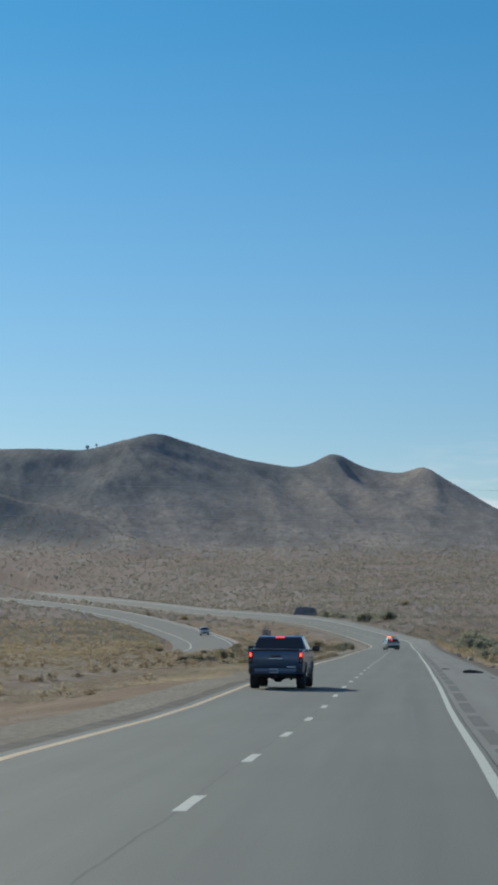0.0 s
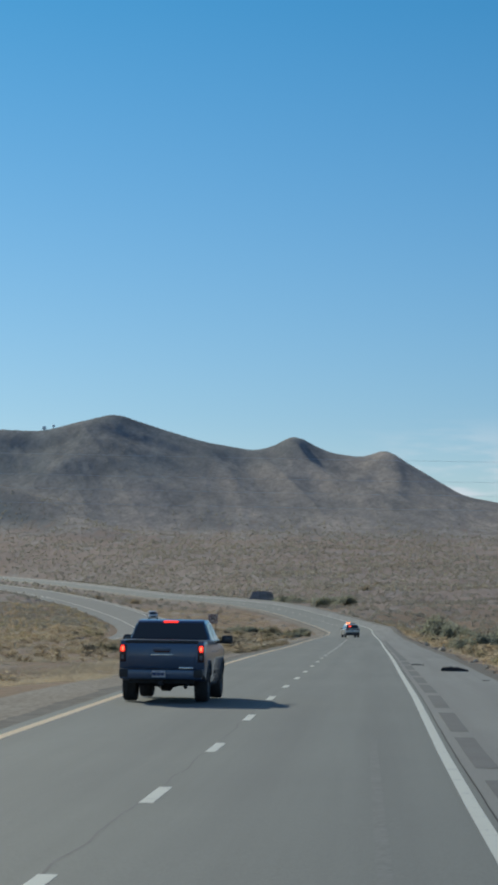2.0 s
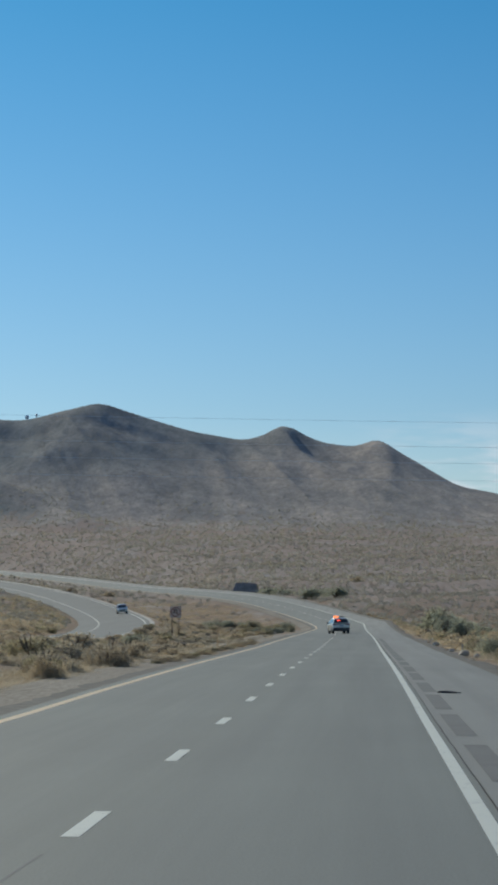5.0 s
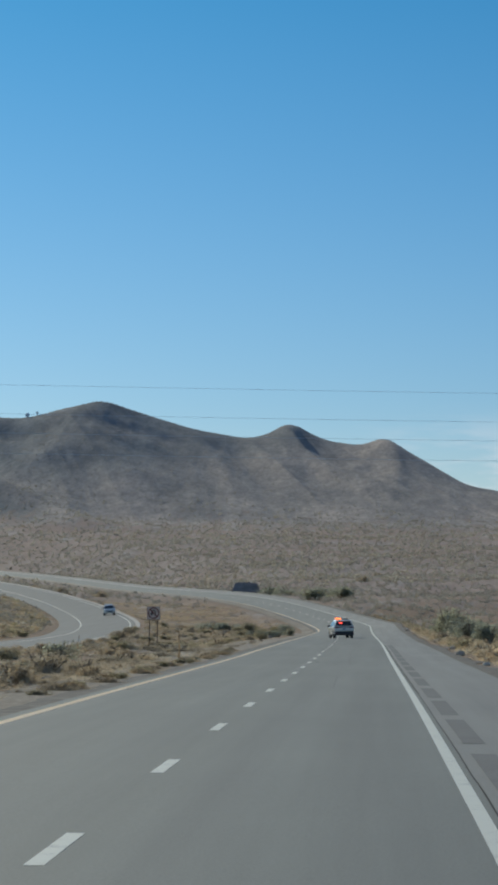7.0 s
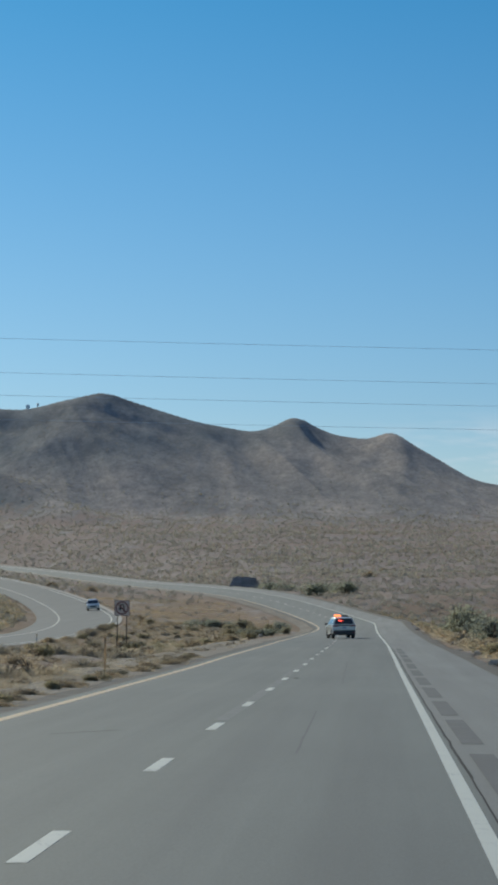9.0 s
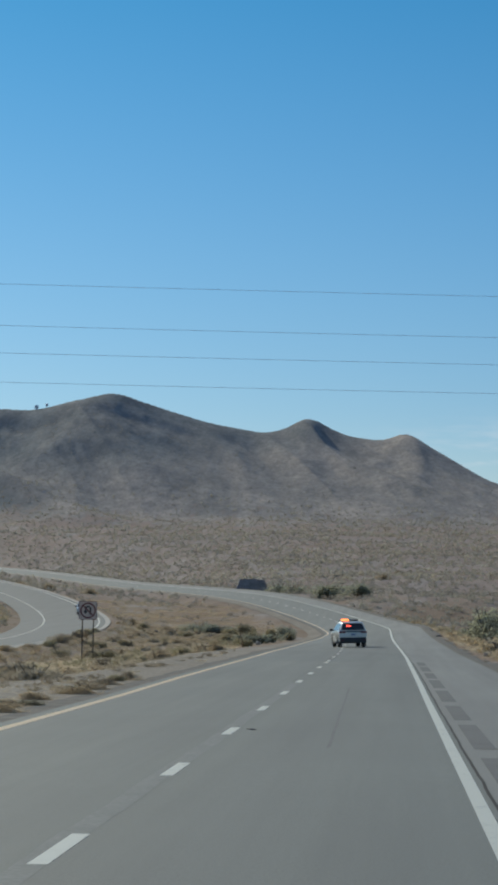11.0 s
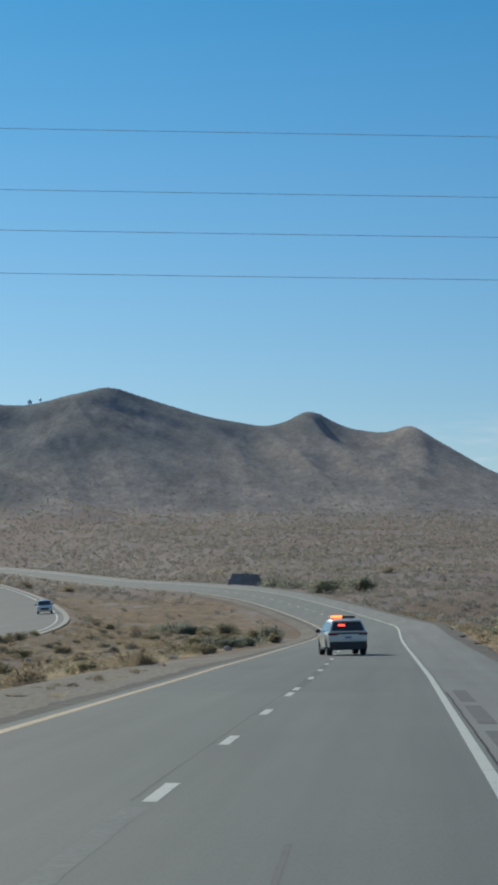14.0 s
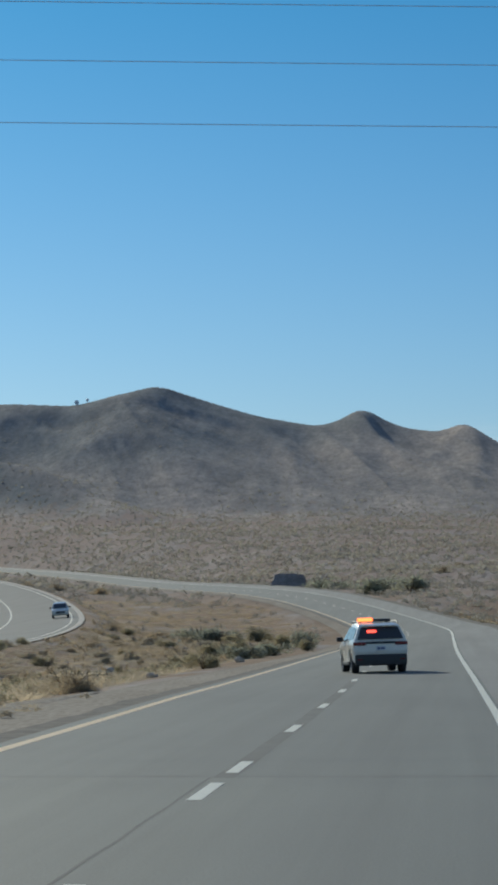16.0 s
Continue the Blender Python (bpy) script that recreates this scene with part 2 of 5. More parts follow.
# ---- mesh helpers ----
def mesh_object(name, verts, faces, mat, smooth=False):
    me = bpy.data.meshes.new(name)
    me.from_pydata([tuple(v) for v in verts], [], [tuple(int(i) for i in q) for q in faces])
    me.update()
    if mat:
        me.materials.append(mat)
    if smooth:
        me.polygons.foreach_set("use_smooth", [True] * len(me.polygons))
    return new(name, me)


def grid_faces(rows, cols):
    a = np.arange((rows - 1) * cols).reshape(rows - 1, cols)[:, :-1].ravel()
    return np.stack([a, a + 1, a + cols + 1, a + cols], 1)


# ---- the two carriageways: plan, height and bank along y ----
YS = np.arange(-800.0, 2600.1, 4.0)


def twice_integrated(knots, values, y0, v0, s0):
    c = np.interp(YS, knots, np.array(values) * 1e-3)
    c[YS < knots[0]] = 0
    i = int(np.searchsorted(YS, y0))
    s = np.concatenate([[0], np.cumsum((c[1:] + c[:-1]) * 2)])
    s += s0 - s[i]
    v = np.concatenate([[0], np.cumsum((s[1:] + s[:-1]) * 2)])
    return v - v[i] + v0, s


OWN_Y = [400, 500, 600, 700, 800, 900, 1000, 1150, 1300, 1500, 1800]
OX, OS = twice_integrated(OWN_Y, [-0.179, 0.112, -0.066, -0.688, -0.629, -0.303, -0.049, -0.024, -0.120, -0.211, -0.231], 400, -0.475, -0.00263)
OX, OS = np.where(YS < 400, -0.475 * np.clip(YS / 400, 0, 1) ** 1.6, OX), np.where(YS < 400, 0, OS)
OZ, _ = twice_integrated(OWN_Y, [0.002, 0.037, -0.041, 0.203, 0.140, -0.126, -0.044, 0.030, 0.016, -0.004, 0.034], 400, 0, 0)
# a shallow dip, a low rise and another dip in the near stretch
OZ = OZ + np.interp(YS, [28, 44, 60, 72, 88, 104, 120, 164, 180, 204, 224, 240, 264, 296, 316, 340], [0, -0.02, -0.085, -0.135, -0.14, -0.07, 0, 0, 0.035, 0.052, 0.045, 0.03, 0, -0.03, -0.035, 0])
OZ = OZ - 0.85 * np.clip((YS - 880) / 320, 0, 1)
OB = 0.1262 * np.clip((YS - 423) / 160, 0, 1)
OPP_Y = [250, 350, 450, 550, 650, 750, 850, 1000, 1200, 1500, 1800]
PX, PS = twice_integrated(OPP_Y, [-0.490, -0.490, -0.491, -0.492, -0.464, -0.393, -0.402, -0.399, -0.399, -0.399, -0.399], 560, -28.700, -0.03853)
PZ, _ = twice_integrated(OPP_Y, [0.042, 0.042, 0.043, 0.033, 0.040, 0.115, 0.039, -0.024, -0.020, -0.020, -0.020], 560, -0.145, 0.00905)
PB = 0.0795 * np.clip((YS - 420) / 160, 0, 1)


def smooth(a, b, v):
    t = np.clip((v - a) / (b - a), 0, 1)
    return t * t * (3 - 2 * t)


def own(y, off, up=0.0):
    """A place on our carriageway: off metres to the right of the lane line."""
    x, z, s, k = (np.interp(y, YS, q) for q in (OX, OZ, OS, OB))
    n = np.sqrt(1 + s * s)
    return np.stack(np.broadcast_arrays(x + off / n, y - off * s / n, z + off * k + up), -1)


def opp(y, off, up=0.0):
    """A place on the far carriageway: off metres to the right of its outer white line."""
    x, z, s, k = (np.interp(y, YS, q) for q in (PX, PZ, PS, PB))
    n = np.sqrt(1 + s * s)
    return np.stack(np.broadcast_arrays(x + off / n, y - off * s / n, z + off * k + up), -1)


def strip(name, place, ys, offs, up, mat, parent=None):
    """A ribbon along a carriageway with the given offsets across."""
    v = np.concatenate([place(ys, o, up) for o in offs]).reshape(len(offs), len(ys), 3).transpose(1, 0, 2).reshape(-1, 3)
    ob = mesh_object(name, v, grid_faces(len(ys), len(offs)), mat, True)
    if parent:
        ob.parent = parent
    return ob


# ---- terrain ----
FAN_Y = [-3000, 300, 600, 700, 820, 900, 1000, 1145, 1220, 1708, 1870, 2160, 2400, 2800, 3500, 4700]
FAN_Z = [-4, 0, 0.2, 1.0, 3.5, 5.6, 8.0, 12.3, 14.8, 35.5, 43.0, 58, 66, 74, 76, 50]
CREST = [(-728, 2590, 99), (-449, 2590, 136.7), (-351, 2590, 146.7), (-255.4, 2590, 147.9), (-239.2, 2640, 154), (-207, 2705, 167.5), (-172, 2740, 158), (-140, 2775, 150), (-100, 2815, 145), (-82, 2840, 150),
         (-66, 2862, 160.5), (-47, 2858, 150.5), (-34, 2853, 145.5), (-8, 2842, 141.5), (12, 2828, 147.5), (31, 2790, 133), (44, 2770, 125), (60, 2740, 114), (76, 2700, 104), (110, 2690, 97), (170, 2680, 88), (280, 2650, 72)]
SPURS = [  # lines of lower spurs: reach to the sides, then x, y and how far they stand out
    (80, [(-204, 2670, 0), (-200, 2610, 8), (-191, 2530, 20), (-180, 2450, 25), (-163, 2390, 22), (-143, 2310, 15), (-122, 2240, 8), (-100, 2170, 0)]),
    (40, [(-232, 2640, 0), (-222, 2560, 5), (-221, 2450, 7), (-232, 2388, 6), (-245, 2300, 0)]),
    (46, [(-300, 2600, 0), (-285, 2520, 8), (-262, 2480, 9), (-240, 2420, 4), (-225, 2380, 0)]),
    (72, [(-340, 2330, 46), (-290, 2290, 44), (-250, 2240, 40), (-219, 2180, 33), (-187, 2110, 23), (-162, 2034, 12), (-140, 1960, 0)]),
    (44, [(-66, 2850, 0), (-62, 2780, 2), (-59, 2690, 5), (-58, 2610, 3), (-56, 2560, 0)]),
    (40, [(-70, 2700, 0), (-45, 2630, 5), (-24, 2570, 9), (-2, 2472, 9), (14, 2426, 7), (44, 2360, 3), (60, 2300, 0)]),
    (28, [(9, 2800, 0), (-2, 2730, 5), (-14, 2640, 4), (-20, 2600, 0)]),
    (26, [(14, 2800, 0), (19, 2720, 6), (20, 2640, 7), (16, 2540, 4), (14, 2480, 0)]),
    (34, [(20, 2800, 0), (33, 2660, 6), (40, 2540, 6), (52, 2470, 4), (64, 2400, 0)]),
    (40, [(-150, 2740, 0), (-130, 2640, 6), (-112, 2540, 7), (-92, 2420, 5), (-78, 2330, 0)]),
    (30, [(-105, 2800, 0), (-95, 2700, 4), (-84, 2600, 5), (-72, 2500, 0)]),
]


def along(x, y, line):
    """Distance from the points to a crest line and the crest's height at the nearest place."""
    p = np.array(line, float)
    ds, hs = [], []
    for a, b in zip(p[:-1], p[1:]):
        d = b[:2] - a[:2]
        t = np.clip(((x - a[0]) * d[0] + (y - a[1]) * d[1]) / (d @ d), 0, 1)
        ds.append(np.hypot(x - a[0] - t * d[0], y - a[1] - t * d[1]))
        hs.append(a[2] + t * (b[2] - a[2]))
    ds, hs = np.array(ds), np.array(hs)
    near = ds.min(0)
    w = np.exp(-(ds - near) / (5 + 0.1 * near))
    return near, (w * hs).sum(0) / w.sum(0)


def value_noise(x, y, seed):
    """Smooth noise in -1..1, for arrays."""
    xi, yi = np.floor(x), np.floor(y)
    fx, fy = x - xi, y - yi
    fx, fy = fx * fx * (3 - 2 * fx), fy * fy * (3 - 2 * fy)

    def h(i, j):
        s = np.sin(i * 127.1 + j * 311.7 + seed * 74.7) * 43758.5453
        return (s - np.floor(s)) * 2 - 1

    return (h(xi, yi) * (1 - fx) + h(xi + 1, yi) * fx) * (1 - fy) + (h(xi, yi + 1) * (1 - fx) + h(xi + 1, yi + 1) * fx) * fy


def terrain_height(x, y):
    x, y = np.asarray(x, float), np.asarray(y, float)
    fan = np.interp(y, FAN_Y, FAN_Z)
    plain_z = fan
    warp = value_noise(x / 80, y / 420, 1) * 16 + value_noise(x / 34, y / 230, 2) * 4
    # the ridge: an even slope from the head of the plain up to the crest, steep behind
    cx, cy, cz = np.array(CREST, float).T
    foot, foot_z = 2060.0, 52.0
    yc = sum(np.interp(x + k, cx, cy) for k in (-36, -18, 0, 18, 36)) / 5
    s = np.clip((y - foot) / (yc - foot), 0, 1)
    wx = x + warp * 0.8 * smooth(0, 260, np.abs(yc - y))
    top = sum(np.interp(wx + k, cx, cz) for k in (-7, -3, 0, 3, 7)) / 5
    wide = sum(np.interp(wx + k, cx, cz) for k in (-75, -45, -20, 0, 20, 45, 75)) / 7
    top = wide + (top - wide) * s ** (2.4 - 1.2 * smooth(-120, -165, x))
    s = s + 0.3 * (1 - s) * smooth(0.8, 1.0, s)
    slope = foot_z + (top - foot_z) * s ** (1.32 - 0.08 * smooth(-110, -170, x) + 0.26 * smooth(-205, -290, x))
    z = np.where(y > yc, np.maximum(top - 0.45 * (y - yc), fan - 20), np.where(y > foot, slope * smooth(0, 160, y - foot) + fan * (1 - smooth(0, 160, y - foot)), fan))
    d = np.abs(yc - y)
    for reach, line in SPURS:
        q, up = along(x + warp * 0.5, y, line)
        z = z + 0.52 * up * (1 - np.clip(np.sqrt(q * q + (0.1 * reach) ** 2) / reach, 0, 1)) ** 2
    hill = smooth(1900, 2350, y)
    # gullies run down the slope, broken by small ledges
    lean = x + (0.2 + 0.1 * value_noise(x / 90, y / 900, 15)) * (y - 2500) + warp + value_noise(x / 60, y / 420, 12) * 16
    gullies = 0
    for size, deep, seed in ((46, 2.4, 3), (20, 1.1, 8), (9, 0.5, 14)):
        gullies = gullies + deep * (1 - np.abs(value_noise(lean / size, y / (size * 14), seed)) * 2)
    gullies = gullies + value_noise(x / 4, y / 60, 4) * 0.2
    z = z + hill * gullies * np.clip(d / 90, 0.1, 1) * (0.75 + 0.5 * value_noise(x / 70, y / 200, 13))
    between = (x < np.interp(y, YS, OX) - 6) & (x > np.interp(y, YS, PX) - 14)
    rough = smooth(560, 900, y) * np.where(between, 0.0, 1.0)
    calm = 1 - 0.45 * smooth(1100, 1500, y) - 0.5 * smooth(1800, 2200, y)
    z = z + calm * ((0.12 + 0.5 * rough) * value_noise(x / 9, y / 16, 5) + (0.25 + 1.2 * rough) * value_noise(x / 40, y / 70, 6))
    ox, oz, ok = (np.interp(y, YS, q) for q in (OX, OZ, OB))
    px, pz, pk = (np.interp(y, YS, q) for q in (PX, PZ, PB))
    share = np.clip((ox - x) / np.maximum(ox - px, 1), 0, 1)
    beside = oz * (1 - share) + pz * share + np.where(x > ox, (fan - oz) * smooth(7, 70, x - ox), 0) + np.where(x < px, (fan - pz) * smooth(20, 260, px - x), 0)
    z = z + (beside - plain_z) * (1 - smooth(1450, 2100, y)) * smooth(120, 320, y)
    # carriageways: level ground beside them, a shallow dip in the median
    o, p = x - ox, x - px
    out_o = np.maximum(np.maximum(o - 6.9, -6.4 - o), 0)
    out_p = np.maximum(np.maximum(p - 1.4, -11.2 - p), 0)
    wo, wp = 1 / (1 + (out_o / 5.0) ** 2) ** 2, 1 / (1 + (out_p / 5.0) ** 2) ** 2
    so, sp = oz + ok * np.clip(o, -6.4, 6.9), pz + pk * np.clip(p, -11.2, 1.4)
    wf = 0.06 + np.clip(1 - wo - wp, 0, 1)
    wf = np.where((out_o <= 0) | (out_p <= 0), 0, wf)
    wp = np.where(out_o <= 0, 0, wp)
    wo = np.where(out_p <= 0, 0, wo)
    base = (z * wf + so * wo + sp * wp) / (wf + wo + wp)
    median = smooth(0, 7, out_o) * smooth(0, 6, out_p) * (o < 0) * (p > 0)
    inside = np.maximum(np.minimum(6.9 - o, o + 6.4), np.minimum(1.7 - p, p + 11.4))
    # the ground falls away outside the banked bend
    base = base - 1.0 * smooth(8.0, 13.0, o) * (1 - smooth(26, 70, o)) * smooth(440, 570, y) * (1 - smooth(690, 820, y))
    drop = 0.03 + 0.22 * smooth(0.0, 0.8, inside)
    # the near median is a low rise that hides the opposite road behind it
    rise = smooth(7, 11, -o) * smooth(2, 8, p) * smooth(110, 180, y) * (1 - smooth(325, 390, y))
    base = base * (1 - rise) + (0.08 + 0.12 * value_noise(x / 11, y / 23, 16)) * rise
    return base - np.interp(y, [0, 600, 800, 1500], [0.75, 0.75, 1.6, 2.2]) * median * (1 - rise) - drop


def build_terrain():
    ang = np.radians(np.concatenate([np.linspace(-88, -16, 22), np.linspace(-15.5, -8.2, 30), np.linspace(-8.1, 4.0, 400), np.linspace(4.1, 12, 40), np.linspace(13, 88, 22)]))
    far = np.concatenate([np.linspace(30, 150, 16), np.geomspace(154, 1500, 330), np.linspace(1504, 3150, 300), np.linspace(3180, 4800, 30)])
    a, r = np.meshgrid(ang, far)
    x, y = r * np.tan(a).clip(-3, 3), -160 + r
    v = np.stack([x, y, terrain_height(x, y)], -1).reshape(-1, 3)
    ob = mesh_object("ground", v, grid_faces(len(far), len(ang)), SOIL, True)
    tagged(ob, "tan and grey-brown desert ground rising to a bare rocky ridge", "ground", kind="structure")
    back = mesh_object("ground_behind", [(-2500, -1500, -0.08), (2500, -1500, -0.08), (2500, -128, -0.08), (-2500, -128, -0.08)], [(0, 1, 2, 3)], SOIL)
    tagged(back, "flat tan desert ground with sparse gravel", "ground", kind="structure")
    return ob


ground = build_terrain()

# ---- road surfaces ----
SEAM = 383.6
FULL = np.concatenate([np.arange(-700.0, SEAM, 4.0), [SEAM]])
BEYOND = np.concatenate([[SEAM], np.arange(388.0, 2060.1, 4.0)])
road = tagged(strip("road", own, FULL, [-4.15, -1.9, 0, 1.9, 3.75], 0.0, ASPHALT), "worn grey asphalt carriageway with two lanes", "road", kind="structure")
tagged(strip("road_beyond", own, BEYOND, [-4.15, -1.9, 0, 1.9, 3.75], 0.0, ASPHALT_NEW), "darker grey asphalt of the newer road section curving left", "road", kind="structure")
ALL = np.arange(-700.0, 2060.1, 4.0)
shoulder_right = tagged(strip("shoulder_right", own, ALL, [3.75, 5.2, 6.55, 6.9], -0.002, SHOULDER), "pale asphalt breakdown shoulder beside the right lane", "shoulder", kind="structure")
FINE = np.concatenate([np.arange(-700.0, 100.0, 8.0), np.arange(100.0, 560.0, 0.8), np.arange(560.0, 2060.1, 4.0)])


def ragged(name, side, inner, outer, seed, rough, up, mat, label):
    """A verge strip whose outer edge frays."""
    fray = rough * (value_noise(FINE / 7.0, FINE * 0, seed) + 0.6 * value_noise(FINE / 2.1, FINE * 0, seed + 1) + 0.4 * value_noise(FINE / 0.9, FINE * 0, seed + 2))
    edge = outer + side * fray
    offs = [inner + (edge - inner) * k for k in (0.0, 0.5, 1.0)]
    v = np.stack([own(FINE, o, up) for o in offs], 1).reshape(-1, 3)
    f = grid_faces(len(FINE), 3)
    return tagged(mesh_object(name, v, f if side > 0 else f[:, ::-1], mat, True), label, "shoulder", kind="structure")


shoulder_left = ragged("shoulder_left", -1, -4.15, -4.68, 81, 0.12, 0.001, GRIT, "dark grey-brown grit shoulder along the yellow line")
gravel_left = tagged(strip("gravel_left", own, ALL, [-6.35, -5.6, -4.7, -4.4], -0.003, APRON), "pale grey gravel verge along the median", "shoulder", kind="structure")
dirt_right = ragged("dirt_right", 1, 6.7, 7.5, 91, 0.3, 0.004, GRIT, "dark dirt fringe at the edge of the shoulder")
PYS = np.arange(-700.0, 1700.1, 4.0)
tagged(strip("road_opposite", opp, PYS, [-10.8, -8.4, -5.4, -2.4, 1.0], 0.0, ASPHALT_OPPOSITE), "grey asphalt of the opposite carriageway curving left", "road", kind="structure")


def gravel_apron():
    """Loose gravel spread past the shoulder, with a ragged outer edge."""
    ys, cols = np.arange(286.0, 430.1, 1.5), 6
    edge = -6.35 - (2.1 + 0.5 * value_noise(ys / 9, ys * 0, 31) + 0.25 * value_noise(ys / 2.5, ys * 0, 32)) * smooth(286, 316, ys) * (1 - smooth(400, 430, ys))
    t = np.linspace(0, 1, cols)
    off = -6.2 + (edge[:, None] + 6.2) * t[None]
    y = np.repeat(ys[:, None], cols, 1)
    x = np.interp(y, YS, OX) + off
    z = np.where(t[None] < 0.05, np.interp(y, YS, OZ) - 0.01, terrain_height(x, y) + 0.07)
    v = np.stack([x, y, z], -1).reshape(-1, 3)
    tagged(mesh_object("gravel_apron", v, grid_faces(len(ys), cols), APRON, True), "pale grey gravel spread beside the median shoulder", "shoulder", kind="structure")


gravel_apron()


def painted(name, place, y0, y1, off, width, mat, label, step=1.0):
    ys = np.linspace(y0, y1, max(2, int((y1 - y0) / step) + 1))
    return tagged(strip(name, place, ys, [off - width / 2, off + width / 2], 0.003, mat), label, "road marking", kind="structure")


VERGE = two_scale("pale_verge", (0.33, 0.29, 0.235), (0.4, 0.355, 0.29), (0.48, 0.43, 0.36), 0.5, 5.0, 0.85)
tagged(strip("verge_opposite", opp, np.arange(-698.0, 1690.0, 4.0), [0.8, 1.45], 0.006, VERGE), "pale sandy edge of the opposite shoulder", "shoulder", kind="structure")
painted("edge_line_right", own, -698, 2040, 3.59, 0.16, WHITE, "solid white edge line, worn, along the shoulder")
painted("edge_line_left", own, -698, 2040, -3.77, 0.2, YELLOW, "solid yellow edge line, faded, along the median")
painted("edge_line_opposite_right", opp, -698, 1690, 0.0, 0.16, WHITE, "solid white edge line of the opposite carriageway")
painted("edge_line_opposite_left", opp, -698, 1690, -7.4, 0.16, WHITE, "solid pale edge line of the opposite carriageway")
DASH0, PITCH = 29.45, 14.63
dash_ys = [DASH0 + PITCH * k for k in range(-40, 25)] + [DASH0 + PITCH * 24 + 6.1 + PITCH * k for k in range(0, 60)]
for yd in dash_ys:
    painted("lane_dash", own, yd - 1.83, yd + (1.83 if abs(yd - 386.9) > 1 else 1.4), 0.0, 0.16, WHITE, "worn white lane dash on asphalt", 1.0)


# ---- parts and things ----
def thing(name, label, category, group="", at=None):
    ob = new(name)
    ob.empty_display_size = 0.2
    if at is not None:
        ob.matrix_basis = at
    return tagged(ob, label, category, group)


def part(name, bm, mat, parent, label="", smooth_deg=35):
    me = bpy.data.meshes.new(name)
    bmesh.ops.recalc_face_normals(bm, faces=bm.faces[:])
    for e in bm.edges:
        e.smooth = not (len(e.link_faces) == 2 and e.calc_face_angle(0) > radians(smooth_deg))
    for f in bm.faces:
        f.smooth = True
    bm.to_mesh(me)
    bm.free()
    me.materials.append(mat)
    ob = new(name, me)
    ob.parent = parent
    return tagged(ob, label) if label else ob


def box(cx, cy, cz, sx, sy, sz, bevel=0.0, segs=2):
    bm = bmesh.new()
    bmesh.ops.create_cube(bm, size=1.0, matrix=Matrix.Translation((cx, cy, cz)) @ Matrix.Diagonal((sx, sy, sz, 1)))
    if bevel:
        bmesh.ops.bevel(bm, geom=bm.edges[:], offset=bevel, segments=segs, profile=0.6, affect="EDGES")
    return bm


def tube(points, radius, sides=8):
    """A round bar through the points."""
    bm, rings = bmesh.new(), []
    for i, p in enumerate(points):
        p = Vector(p)
        way = (Vector(points[min(i + 1, len(points) - 1)]) - Vector(points[max(i - 1, 0)])).normalized()
        q = way.to_track_quat("Z", "Y")
        r = radius[i] if isinstance(radius, (list, tuple)) else radius
        rings.append([bm.verts.new(p + q @ Vector((math.cos(a) * r, math.sin(a) * r, 0))) for a in (2 * math.pi * k / sides for k in range(sides))])
    for a, b in zip(rings, rings[1:]):
        for k in range(sides):
            bm.faces.new((a[k], a[(k + 1) % sides], b[(k + 1) % sides], b[k]))
    bm.faces.new(rings[0][::-1])
    bm.faces.new(rings[-1])
    return bm


def slab(profile, half, shape=None, cuts_z=(), cuts_y=(), bevel=0.03):
    """A side profile of (y, z) extruded across the width, cut into bands and pulled into shape."""
    bm = bmesh.new()
    f = bm.faces.new([bm.verts.new((-half, y, z)) for y, z in profile])
    got = bmesh.ops.extrude_face_region(bm, geom=[f])
    for v in got["geom"]:
        if isinstance(v, bmesh.types.BMVert):
            v.co.x = half
    bmesh.ops.recalc_face_normals(bm, faces=bm.faces[:])
    if bevel:
        rim = [e for e in bm.edges if len(e.link_faces) == 2 and abs(abs(e.verts[0].co.x) - half) < 1e-5 and abs(abs(e.verts[1].co.x) - half) < 1e-5]
        bmesh.ops.bevel(bm, geom=rim, offset=bevel, segments=2, profile=0.55, affect="EDGES", clamp_overlap=True)
    for z in cuts_z:
        bmesh.ops.bisect_plane(bm, geom=bm.verts[:] + bm.edges[:] + bm.faces[:], plane_co=(0, 0, z), plane_no=(0, 0, 1))
    for y in cuts_y:
        bmesh.ops.bisect_plane(bm, geom=bm.verts[:] + bm.edges[:] + bm.faces[:], plane_co=(0, y, 0), plane_no=(0, 1, 0))
    bmesh.ops.triangulate(bm, faces=[q for q in bm.faces if len(q.verts) > 4])
    if shape:
        for v in bm.verts:
            v.co = shape(v.co)
    return bm


def plate(points, thick, inset=0.0):
    """A thin panel over three or more points in one plane, thickened along its normal."""
    bm = bmesh.new()
    f = bm.faces.new([bm.verts.new(p) for p in points])
    f.normal_update()
    n = f.normal.copy()
    got = bmesh.ops.extrude_face_region(bm, geom=[f])
    for v in got["geom"]:
        if isinstance(v, bmesh.types.BMVert):
            v.co += n * thick
    return bm


def lathe(profile, sides=28, axis="x", at=(0, 0, 0)):
    """Turns (distance along the axis, radius) pairs about the axis."""
    bm, rings = bmesh.new(), []
    for d, r in profile:
        ring = []
        for k in range(sides):
            a = 2 * math.pi * k / sides
            p = (d, math.cos(a) * r, math.sin(a) * r) if axis == "x" else (math.cos(a) * r, math.sin(a) * r, d) if axis == "z" else (math.cos(a) * r, d, math.sin(a) * r)
            ring.append(bm.verts.new(Vector(p) + Vector(at)))
        rings.append(ring)
    for a, b in zip(rings, rings[1:]):
        for k in range(sides):
            bm.faces.new((a[k], a[(k + 1) % sides], b[(k + 1) % sides], b[k]))
    return bm


